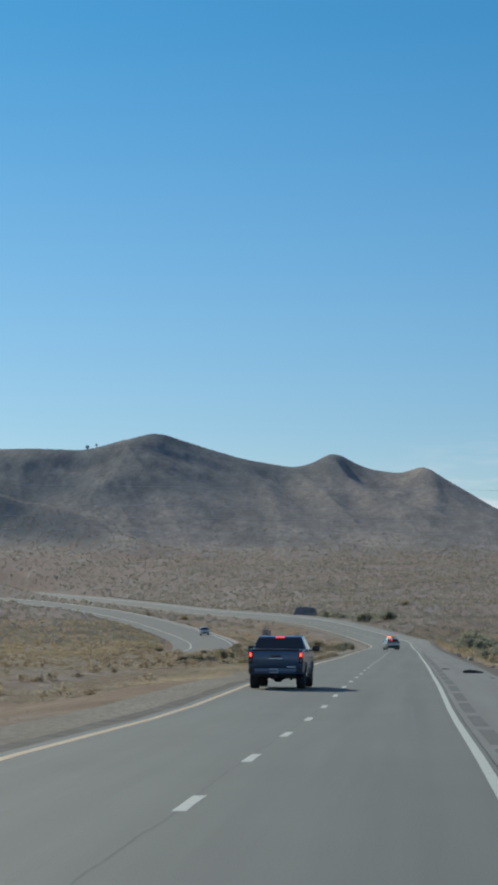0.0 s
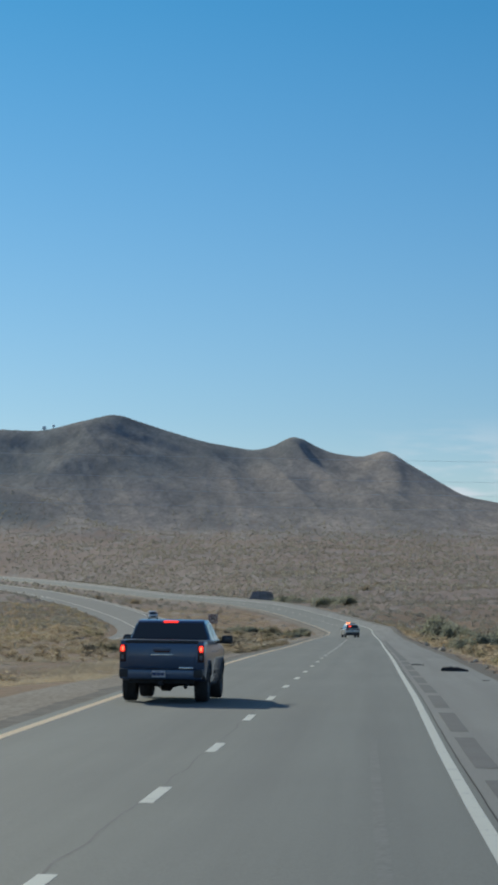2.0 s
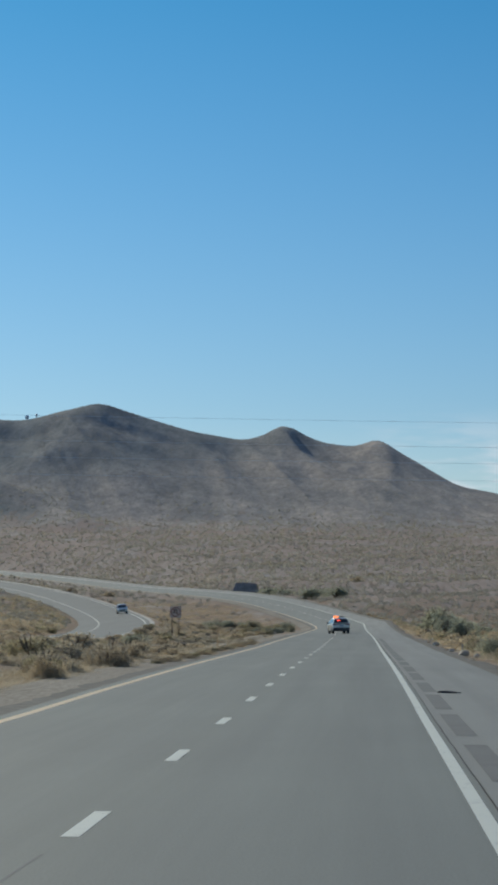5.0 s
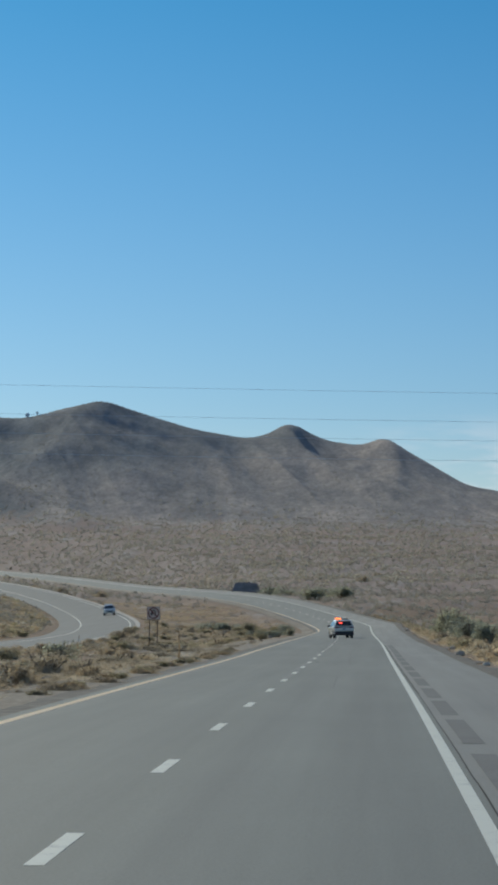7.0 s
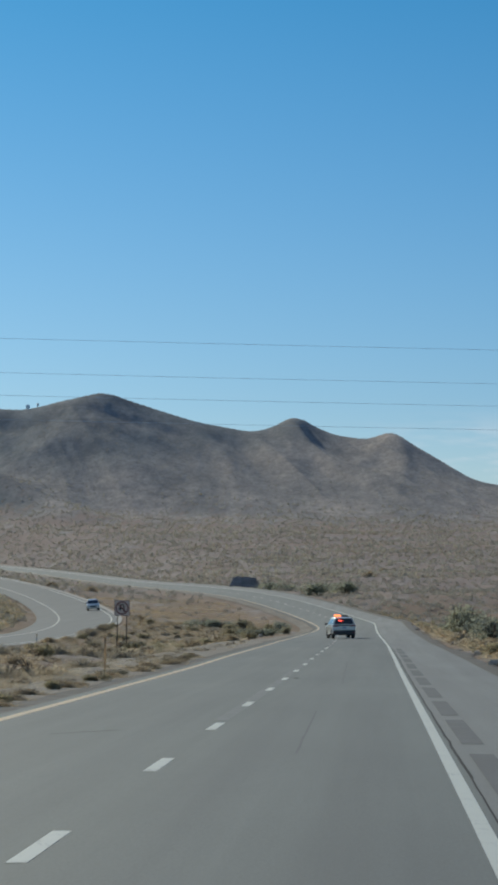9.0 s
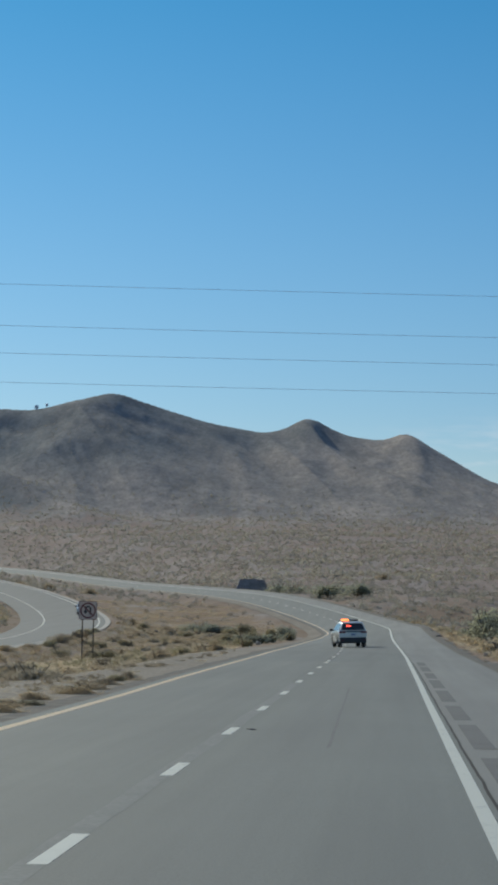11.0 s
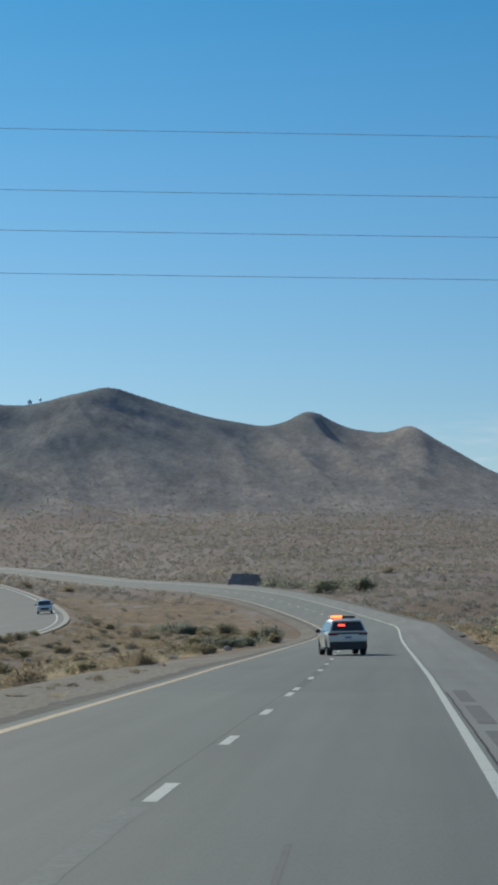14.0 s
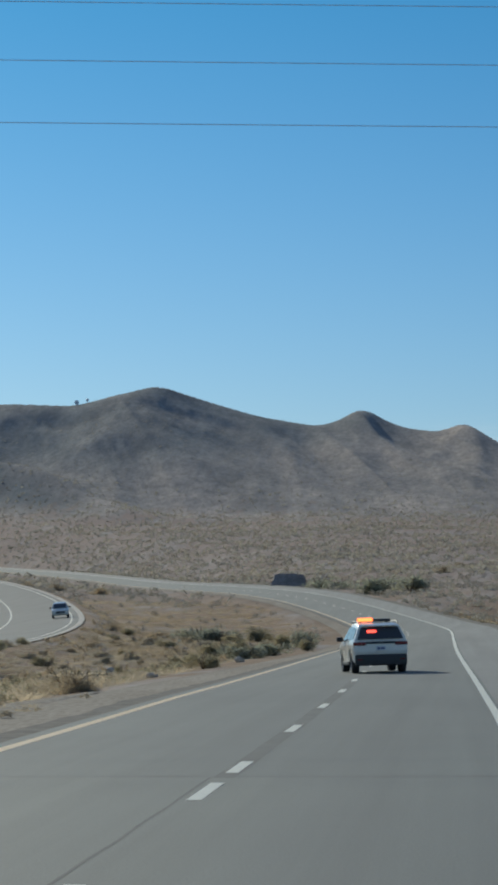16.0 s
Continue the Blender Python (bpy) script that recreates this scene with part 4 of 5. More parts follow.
seal(-20, 232, 3.76, 3.76, 0.022, TAR, "thin dark joint along the white edge line", 0.006)
seal(232, SEAM, 3.76, 3.76, 0.04, TAR, "dark joint along the white edge line", 0.012)
seal(286, 329, 1.76, 1.58, 0.06, SKID, "long dark tyre streak in the right lane", 0.012)
seal(-90, 128, -0.08, -0.05, 0.028, SKID, "thin jagged crack along the lane joint", 0.04)
seal(44, 92, 2.62, 2.5, 0.13, FAINT, "faint dark tyre streak in the right lane", 0.008)
seal(252, 334, -0.06, -0.06, 0.24, DUST, "pale dusty lane joint between the dashes", 0.02)
seal(335, SEAM, -0.2, -0.17, 0.035, JOINT, "dark lane joint beside the dashes", 0.012)
seal(SEAM, 445, 0.0, 0.0, 0.26, JOINT, "dark lane joint of the newer asphalt", 0.015)
seal(238, 259, 1.59, 1.51, 0.045, SKID, "faint dark tyre streak in the right lane", 0.012)
for y, o0, o1, ahead in ((233, -3.6, -2.9, 1.0), (244, -2.3, -1.4, 2.0), (SEAM, -4.1, 3.7, 0.3)):
    v = [own(y + q * 0.4 + ahead * k / 7, o, 0.002) for k, (o, q) in enumerate(zip(np.linspace(o0, o1, 8), (0, 0.3, 0.1, 0.5, 0.35, 0.2, 0.6, 0.4)))]
    v = [p + np.array((0, d, 0)) for p in v for d in (-0.06, 0.06)]
    tagged(mesh_object("cross_crack", v, grid_faces(8, 2), TAR if y < 300 else SKID, True), "dark crack across the asphalt", "road marking", kind="structure")


def tyre_scrap(x, y, w, h, turn, label):
    bm, rows = bmesh.new(), 14
    ring = []
    for i in range(rows):
        t = i / (rows - 1)
        px = (t - 0.5) * w
        lift = h * (1.08 - 0.3 * t) * (0.55 + 0.45 * math.sin(math.pi * min(1, t * 1.15 + 0.02)) ** 0.5) * (1 + 0.09 * math.sin(i * 1.9))
        ring.append([bm.verts.new(p) for p in ((px, -0.16, 0.0), (px, -0.13, lift * 0.8), (px + 0.02, 0.0, lift), (px, 0.14, lift * 0.7), (px, 0.17, 0.0))])
    for a, c in zip(ring, ring[1:]):
        for k in range(4):
            bm.faces.new((a[k], a[k + 1], c[k + 1], c[k]))
    root = thing("tyre_scrap", label, "debris", at=Matrix.Translation(own(y, x, 0.004)) @ pose(0, 0, 0, 0, 0, turn))
    part("tread", bm, TYRE, root)


tyre_scrap(5.8, 167.5, 1.05, 0.19, 4, "curled black strip of tyre tread on the shoulder")
tyre_scrap(4.55, 183, 0.5, 0.06, -20, "small flat piece of black tyre tread")
tyre_scrap(6.3, 146, 0.14, 0.03, 30, "small scrap of black rubber on asphalt")
tyre_scrap(0.32, 293.6, 0.12, 0.02, 15, "small scrap of black rubber on asphalt")

# ---- sign, posts, wires ----
WOOD = two_scale("weathered_post", (0.1, 0.07, 0.05), (0.15, 0.11, 0.08), (0.2, 0.15, 0.11), 3.0, 30.0, 0.85, stretch=(1, 1, 0.15), bump=0.3)
SIGN_WHITE = plain("sign_white", (0.66, 0.55, 0.465), 0.5)
SIGN_RED = plain("sign_red", (0.17, 0.035, 0.032), 0.45)
SIGN_BLACK = plain("sign_black", (0.02, 0.02, 0.02), 0.45)
GALV = plain("galvanised_steel", (0.35, 0.36, 0.37), 0.45, 0.7)
m, n, l, b = material("tan_plastic", 0.6)
tan = ramp_node(n, l, noise_node(n, l, 6.0, 4.0), [(0.3, (0.56, 0.43, 0.27)), (0.7, (0.68, 0.54, 0.36))])
l.new(tan, b.inputs["Base Color"])
tl, mx = n.new("ShaderNodeBsdfTranslucent"), n.new("ShaderNodeMixShader")
l.new(tan, tl.inputs["Color"])
mx.inputs[0].default_value = 0.5
l.new(b.outputs[0], mx.inputs[1])
l.new(tl.outputs[0], mx.inputs[2])
l.new(mx.outputs[0], n["Material Output"].inputs["Surface"])
POST_TAN = m


def ground_at(x, y):
    return float(terrain_height(np.array([x]), np.array([y]))[0])


def flat_shape(points, y0, thick):
    bm = bmesh.new()
    f = bm.faces.new([bm.verts.new((x, y0, z)) for x, z in points])
    for v in bmesh.ops.extrude_face_region(bm, geom=[f])["geom"]:
        if isinstance(v, bmesh.types.BMVert):
            v.co.y -= thick
    return bm


def band(path, width, y0, thick):
    """A flat stroke of even width along a path in the x-z plane."""
    p = [Vector((x, 0, z)) for x, z in path]
    left, right = [], []
    for i, q in enumerate(p):
        w = (p[min(i + 1, len(p) - 1)] - p[max(i - 1, 0)]).normalized()
        s = Vector((-w.z, 0, w.x)) * width / 2
        left.append((q + s))
        right.append((q - s))
    bm = bmesh.new()
    vl, vr = [bm.verts.new((v.x, y0 - thick, v.z)) for v in left], [bm.verts.new((v.x, y0 - thick, v.z)) for v in right]
    bl, br = [bm.verts.new((v.x, y0, v.z)) for v in left], [bm.verts.new((v.x, y0, v.z)) for v in right]
    for i in range(len(p) - 1):
        bm.faces.new((vl[i], vl[i + 1], vr[i + 1], vr[i]))
        bm.faces.new((bl[i], bl[i + 1], vl[i + 1], vl[i]))
        bm.faces.new((vr[i], vr[i + 1], br[i + 1], br[i]))
    return bm


def turn_sign(x, y):
    z = min(ground_at(x - 0.4, y), ground_at(x + 0.4, y)) - 0.05
    root = thing("no_u_turn_sign", "white square no-U-turn sign on two weathered posts", "road sign", at=pose(x, y, z, 0, 0, 4))
    top = 2.75 - z
    for px in (-0.36, 0.38):
        part("post", box(px, 0.06, top / 2, 0.085, 0.085, top, 0.008), WOOD, root)
    cz, h = 2.17 - z, 0.6
    corner = 0.06
    pts = []
    for sx, sz, a0 in ((1, 1, 0), (-1, 1, 90), (-1, -1, 180), (1, -1, 270)):
        for k in range(5):
            a = radians(a0 + 22.5 * k)
            pts.append((sx * (h - corner) + corner * math.cos(a), cz + sz * (h - corner) + corner * math.sin(a)))
    face = part("sign_panel", flat_shape(pts, 0.0, 0.008), SIGN_WHITE, root)
    rim = [(math.cos(2 * math.pi * k / 40) * 0.48, cz + math.sin(2 * math.pi * k / 40) * 0.48) for k in range(41)]
    part("red_ring", band(rim, 0.1, -0.009, 0.004), SIGN_RED, face, "dull red ring")
    arrow = [(0.16, cz - 0.28), (0.16, cz + 0.1)] + [(0.16 * math.cos(radians(a)), cz + 0.1 + 0.16 * math.sin(radians(a))) for a in range(20, 181, 20)] + [(-0.16, cz - 0.02)]
    part("arrow", band(arrow, 0.1, -0.009, 0.004), SIGN_BLACK, face)
    part("arrow_head", flat_shape([(-0.32, cz - 0.02), (0.0, cz - 0.02), (-0.16, cz - 0.24)], -0.0095, 0.004), SIGN_BLACK, face)
    part("slash", band([(-0.33, cz + 0.33), (0.33, cz - 0.33)], 0.085, -0.0145, 0.003), SIGN_RED, face, "dull red slash")
    edge = [(px, pz) for px, pz in pts] + [pts[0]]
    part("sign_border", band(edge, 0.03, -0.009, 0.003), SIGN_RED, face)


turn_sign(-18.0, 459.2)


def marker_post(x, y, height, mat, label):
    z = ground_at(x, y) - 0.05
    root = thing("marker_post", label, "post", "roadside marker posts", at=pose(x, y, z, 0, 0, 5))
    part("post", box(0, 0, height / 2, 0.07, 0.025, height, 0.008), mat, root)
    part("reflector", box(0, -0.016, height - 0.14, 0.075, 0.006, 0.2), POST_TAN, root)


marker_post(-6.52, 303, 1.2, POST_TAN, "thin tan flexible marker post in roadside gravel")
marker_post(7.75, 287, 0.72, GALV, "thin grey marker post beside the shoulder")
marker_post(-25.9, 470, 0.9, GALV, "thin dark marker post beside the opposite road")
WIRE = plain("wire_aluminium", (0.6, 0.72, 0.82), 0.6, 0.0)
for height, sag in ((15.65, 0.25), (17.4, 0.25), (19.05, 0.25), (21.55, 0.22)):
    pts = [(x, 437 + 0.13 * x, height + sag * (x / 60) ** 2) for x in np.linspace(-110, 110, 45)]
    wire = thing("power_line", "dark overhead power wire crossing high above the road", "power line", "overhead power wires")
    part("conductor", tube(pts, 0.012, 6), WIRE, wire)

# masts on the ridge
for x, y, h, r in ((-256, 2590, 0.8, 1.6), (-249.5, 2596, 1.2, 1.1)):
    line = np.arange(y - 40.0, y + 90.0, 2.0)
    tops = terrain_height(line * 0 + x, line)
    y, z = float(line[tops.argmax()]), float(tops.max()) - 0.5
    mast = thing("ridge_mast", "small dark communication mast on the ridge crest", "mast", "masts on the ridge", at=pose(x, y, z))
    part("pole", tube([(0, 0, 0), (0, 0, h + 1.5)], 0.25, 8), GALV, mast)
    part("dish", lathe([(-0.7, 0.05), (-0.6, r * 0.8), (0.0, r), (0.6, r * 0.85), (0.8, 0.05)], 16, "y", (0.2, 0, h + 1.2)), WIRE, mast)

# ---- plants and stones ----
def plant_material(name, dark, mid, light, rough=0.8, through_leaf=0.4):
    """Leaves and stalks whose colour differs from clump to clump."""
    m, n, l, b = material(name, rough)
    g = n.new("ShaderNodeNewGeometry")
    c = ramp_node(n, l, g.outputs["Random Per Island"], [(0.0, dark), (0.5, mid), (1.0, light)])
    c = mix_node(n, l, 1.0, c, ramp_node(n, l, noise_node(n, l, 0.05, 3.0, coord="Object"), [(0.3, (0.8, 0.8, 0.8)), (0.7, (1.2, 1.18, 1.12))]), "MULTIPLY")
    info = n.new("ShaderNodeObjectInfo")
    c = mix_node(n, l, 1.0, c, ramp_node(n, l, info.outputs["Random"], [(0.0, (0.82, 0.84, 0.86)), (1.0, (1.18, 1.15, 1.08))]), "MULTIPLY")
    l.new(c, b.inputs["Base Color"])
    # thin leaves let the low sun through
    t, x = n.new("ShaderNodeBsdfTranslucent"), n.new("ShaderNodeMixShader")
    l.new(c, t.inputs["Color"])
    x.inputs[0].default_value = through_leaf
    l.new(b.outputs[0], x.inputs[1])
    l.new(t.outputs[0], x.inputs[2])
    l.new(x.outputs[0], n["Material Output"].inputs["Surface"])
    return m


GREEN = plant_material("creosote_leaf", (0.29, 0.298, 0.228), (0.385, 0.392, 0.305), (0.475, 0.478, 0.378), through_leaf=0.66)
OLIVE = plant_material("olive_brush_leaf", (0.3, 0.268, 0.175), (0.41, 0.362, 0.24), (0.51, 0.45, 0.305), through_leaf=0.62)
STRAW = plant_material("dry_grass", (0.49, 0.41, 0.295), (0.6, 0.505, 0.375), (0.7, 0.605, 0.465), through_leaf=0.55)
BROWN = plant_material("dry_brush", (0.375, 0.3, 0.208), (0.495, 0.4, 0.285), (0.6, 0.5, 0.365), through_leaf=0.62)
FAR_BRUSH = plant_material("distant_brush", (0.33, 0.308, 0.258), (0.4, 0.37, 0.312), (0.475, 0.436, 0.37), through_leaf=0.46)
FAR_PALE = plant_material("distant_dry_brush", (0.37, 0.318, 0.258), (0.46, 0.398, 0.325), (0.56, 0.485, 0.4), through_leaf=0.35)
TWIG = plain("twig_bark", (0.2, 0.155, 0.115), 0.95)
STONE = two_scale("pale_stone", (0.46, 0.36, 0.26), (0.6, 0.48, 0.35), (0.7, 0.58, 0.44), 1.2, 9.0, 0.9, bump=0.5, distance=0.05, object_random=0.25)
DARK_STONE = two_scale("dark_stone", (0.22, 0.19, 0.172), (0.29, 0.25, 0.226), (0.36, 0.315, 0.285), 0.6, 5.0, 0.9, bump=0.6, distance=0.1)


def leaf_cloud(count, width, height, size, lobes, seed, upright=0.35):
    """Loose leaves gathered in a few lobes over the ground: vertices and triangles."""
    r = np.random.default_rng(seed)
    lobe = np.stack([r.uniform(-0.37, 0.37, lobes) * width, r.uniform(-0.37, 0.37, lobes) * width, r.uniform(0.2, 0.52, lobes) * height], 1)
    rad = np.stack([r.uniform(0.16, 0.3, lobes) * width, r.uniform(0.16, 0.3, lobes) * width, r.uniform(0.26, 0.42, lobes) * height], 1)
    k = r.integers(0, lobes, count)
    d = r.normal(size=(count, 3))
    d /= np.linalg.norm(d, axis=1, keepdims=True)
    c = lobe[k] + rad[k] * d * (r.uniform(0.25, 1.0, (count, 1)) ** 0.5) * r.uniform(0.8, 1.2, (count, 1))
    c[:, 2] = np.abs(c[:, 2])
    a = r.normal(size=(count, 3)) * [1, 1, 0.6] + [0, 0, upright]
    a /= np.linalg.norm(a, axis=1, keepdims=True)
    s = np.cross(a, r.normal(size=(count, 3)))
    s /= np.linalg.norm(s, axis=1, keepdims=True)
    q = size * r.uniform(0.6, 1.4, (count, 1))
    v = np.stack([c - s * q * 0.4, c + s * q * 0.4, c + a * q * 1.5], 1).reshape(-1, 3)
    return v, np.arange(3 * count).reshape(-1, 3)


def blade_tuft(count, width, height, seed, lean=0.6, blade=0.018):
    r = np.random.default_rng(seed)
    foot = np.concatenate([r.normal(size=(count, 2)) * width * 0.16, np.zeros((count, 1)) - 0.03], 1)
    out = r.normal(size=(count, 3)) * [lean, lean, 0.15] + [0, 0, 1]
    out /= np.linalg.norm(out, axis=1, keepdims=True)
    h = height * r.uniform(0.45, 1.1, (count, 1))
    side = np.cross(out, r.normal(size=(count, 3)))
    side /= np.linalg.norm(side, axis=1, keepdims=True)
    w = blade
    tip = foot + out * h
    tip[:, 2] *= 0.9
    v = np.stack([foot - side * w, foot + side * w, tip], 1).reshape(-1, 3)
    return v, np.arange(3 * count).reshape(-1, 3)


def mesh_data(name, v, f, mat):
    me = bpy.data.meshes.new(name)
    me.from_pydata(v.tolist(), [], f.tolist())
    me.update()
    me.materials.append(mat)
    return me


LEAF = {}
for kind, mat, n_leaf, size, lobes in (("green", GREEN, 2300, 0.05, 11), ("olive", OLIVE, 2200, 0.05, 8), ("brown", BROWN, 1700, 0.045, 7), ("straw", STRAW, 1500, 0.05, 6)):
    LEAF[kind] = []
    for s in range(4):
        v, f = leaf_cloud(n_leaf, 1.0, 1.0, size, lobes, 50 + 7 * s + len(kind))
        if kind in ("straw", "brown"):
            v2, f2 = blade_tuft(1200, 1.5, 0.75, 90 + s, 0.6, 0.008)
            v, f = np.concatenate([v, v2]), np.concatenate([f, f2 + len(v)])
        LEAF[kind].append(mesh_data(kind + "_foliage", v, f, mat))
TWIGS = []
for s in range(3):
    r = np.random.default_rng(200 + s)
    bm = bmesh.new()
    for k in range(12):
        a, sp = r.uniform(0, 6.28), r.uniform(0.12, 0.42)
        piece = tube([(0, 0, -0.06), (math.cos(a) * sp * 0.4, math.sin(a) * sp * 0.4, 0.3), (math.cos(a) * sp, math.sin(a) * sp, r.uniform(0.55, 0.95))], [0.022, 0.014, 0.005], 5)
        me = bpy.data.meshes.new("tmp")
        piece.to_mesh(me)
        piece.free()
        bm.from_mesh(me)
        bpy.data.meshes.remove(me)
    me = bpy.data.meshes.new("stem")
    bm.to_mesh(me)
    bm.free()
    me.materials.append(TWIG)
    TWIGS.append(me)
LABELS = {"green": "dark green creosote bush on sandy ground", "olive": "olive-green desert bush on sandy ground", "brown": "dry brown brush with bare twigs", "straw": "pale golden tuft of dry grass"}
count_bush = [0]


def bush(kind, x, y, w, h, group="", label="", z=None):
    k = count_bush[0] = count_bush[0] + 1
    z = (ground_at(x, y) if z is None else z) - 0.04
    root = thing("bush" if kind != "straw" else "grass_tuft", label or LABELS[kind], "bush" if kind != "straw" else "grass", group or kind + " bushes along the highway", at=pose(x, y, z, 0, 0, (k * 67) % 360))
    for name, me in (("foliage", LEAF[kind][k % 4]), ("stem", TWIGS[k % 3])):
        ob = new(name, me)
        ob.parent = root
        ob.scale = (w, w, h)
    return root


# large bushes on the right bank
for x, y, w, h in ((9.7, 403, 2.8, 2.5), (10.7, 386, 2.2, 2.0), (8.7, 262, 1.6, 1.35), (9.7, 258, 1.9, 1.9), (10.9, 262, 2.2, 2.0), (13.2, 612, 5.2, 4.9), (16.0, 606, 5.2, 3.6), (11.6, 622, 3.2, 2.6), (-9.8, 893, 7.2, 3.7), (-5.0, 901, 6.0, 3.2), (-23.5, 988, 6.4, 4.4), (-18.8, 968, 6.6, 3.6), (16, 480, 2.6, 1.5)):
    bush("green", x, y, w, h, "creosote bushes on the right bank")
for x, y, w, h in ((9.6, 345, 1.7, 0.9), (8.7, 372, 1.3, 0.7), (9.0, 300, 1.5, 0.8), (10.4, 430, 1.9, 1.0), (9.2, 455, 1.5, 0.8), (8.5, 642, 2.0, 1.3), (10.5, 560, 1.8, 1.0), (8.9, 250, 1.2, 0.7), (11.6, 520, 1.8, 1.0), (-0.5, 1145, 3.4, 2.2), (4.0, 1220, 3.0, 2.0)):
    bush("brown", x, y, w, h, "dry brush on the right bank")
# the median
for kind, x, y, w, h in (("green", -10.0, 282, 1.15, 1.25), ("brown", -6.6, 218, 1.5, 0.95), ("brown", -6.6, 196, 0.95, 0.85), ("straw", -6.7, 205, 1.0, 0.55), ("brown", -6.3, 252, 1.05, 0.62), ("brown", -10.4, 312, 1.2, 0.5), ("brown", -7.1, 258, 1.1, 0.6), ("brown", -7.4, 240, 1.5, 0.8), ("straw", -8.2, 236, 1.7, 0.8), ("brown", -9.4, 243, 1.6, 0.85),
                         ("straw", -7.3, 262, 1.0, 0.7), ("straw", -9.2, 231, 2.3, 1.25), ("straw", -8.6, 243, 1.9, 1.1), ("straw", -10.4, 250, 2.5, 1.3), ("brown", -8.9, 264, 1.7, 0.95), ("olive", -11.3, 238, 2.2, 1.1), ("straw", -12.4, 258, 2.3, 1.15), ("olive", -8.4, 214, 1.3, 0.7), ("straw", -9.6, 225, 2.0, 0.8), ("brown", -7.8, 203, 1.0, 0.55),
                         ("green", -9.3, 604, 1.7, 2.0), ("olive", -8.4, 588, 1.5, 1.1), ("olive", -10.4, 600, 1.9, 1.4), ("olive", -16.6, 664, 2.6, 1.9), ("green", -21.8, 662, 3.0, 1.9), ("green", -19.4, 652, 2.8, 1.7), ("green", -23.5, 671, 2.6, 1.6), ("olive", -17.0, 640, 2.4, 1.3), ("olive", -14.1, 572, 2.0, 1.2), ("green", -12.6, 566, 1.6, 1.2),
                         ("olive", -11.3, 545, 2.1, 1.4), ("green", -9.9, 540, 1.6, 1.3), ("green", -9.0, 553, 1.8, 1.2), ("olive", -9.3, 498, 1.5, 0.9), ("brown", -8.1, 436, 1.0, 0.75), ("straw", -9.5, 446, 2.2, 0.9),
                         ("straw", -11.0, 462, 2.6, 1.0), ("olive", -9.6, 428, 1.4, 0.7), ("straw", -12.6, 440, 2.0, 0.8), ("olive", -12.0, 420, 1.5, 0.8), ("brown", -9.4, 404, 1.3, 0.8), ("straw", -12.0, 405, 1.9, 0.9),
                         ("brown", -16.5, 376, 1.8, 0.8), ("brown", -15.4, 381, 1.6, 0.7), ("straw", -14.2, 372, 1.9, 0.8), ("olive", -17.6, 396, 1.5, 0.8), ("straw", -19.5, 410, 2.0, 0.8), ("brown", -12.5, 350, 1.2, 0.6),
                         ("olive", -24.5, 500, 1.6, 0.7), ("brown", -25.5, 515, 1.7, 0.8), ("brown", -26.2, 528, 1.8, 0.8), ("brown", -26.7, 543, 1.7, 0.9), ("olive", -27.2, 556, 1.6, 0.9), ("brown", -27.9, 568, 1.8, 0.9),
                         ("brown", -24.8, 487, 1.5, 0.6), ("brown", -25.2, 474, 1.5, 0.6), ("olive", -28.3, 578, 1.3, 0.8), ("brown", -17.7, 462.2, 1.0, 0.5), ("olive", -22.0, 480, 1.5, 0.6), ("brown", -24.2, 559, 0.7, 0.5),
                         ("brown", -80, 1032, 3.2, 2.0), ("brown", -66, 985, 3.0, 1.8), ("brown", -92, 1075, 3.2, 1.9), ("olive", -41, 560, 2.2, 1.0), ("brown", -44, 590, 2.2, 1.0), ("straw", -43, 540, 2.6, 0.9)):
    if kind == "green":
        w, h = w * 1.35, h * 0.9
    bush(kind, x, y, w, h, kind + " bushes in the median")
r = np.random.default_rng(77)
for k in range(70):
    y = r.uniform(440, 690)
    left, right = float(np.interp(y, YS, PX)) + 3.0, float(np.interp(y, YS, OX)) - 8.5
    x = left + (right - left) * r.uniform(0.02, 0.98)
    w = r.uniform(0.8, 2.1)
    kind = ("brown", "straw", "olive", "straw", "brown")[k % 5]
    bush(kind, x, y, w, w * r.uniform(0.35, 0.55), kind + " mounds of the far median")
r = np.random.default_rng(71)
for k in range(46):
    y = r.uniform(215, 345)
    x = -7.6 - 9.5 * r.uniform(0, 1) ** 1.3 * min(1.0, (y - 150) / 110)
    w = r.uniform(0.8, 2.0)
    bush("olive" if k % 4 == 0 else "straw", x, y, w, w * r.uniform(0.32, 0.5), "golden mounds in the median")
# low row of brush along the left shoulder
for k in range(30):
    y = 226 + 3.9 * k + 1.6 * math.sin(k * 1.7)
    p = own(y, -5.1 - 0.2 * math.sin(k * 2.9), -0.002)
    bush("brown" if k % 3 else "olive", p[0], p[1], 0.55 + 0.35 * abs(math.sin(k * 1.3)), 0.18 + 0.12 * abs(math.sin(k * 0.9)), "low brush along the left shoulder", "", p[2])


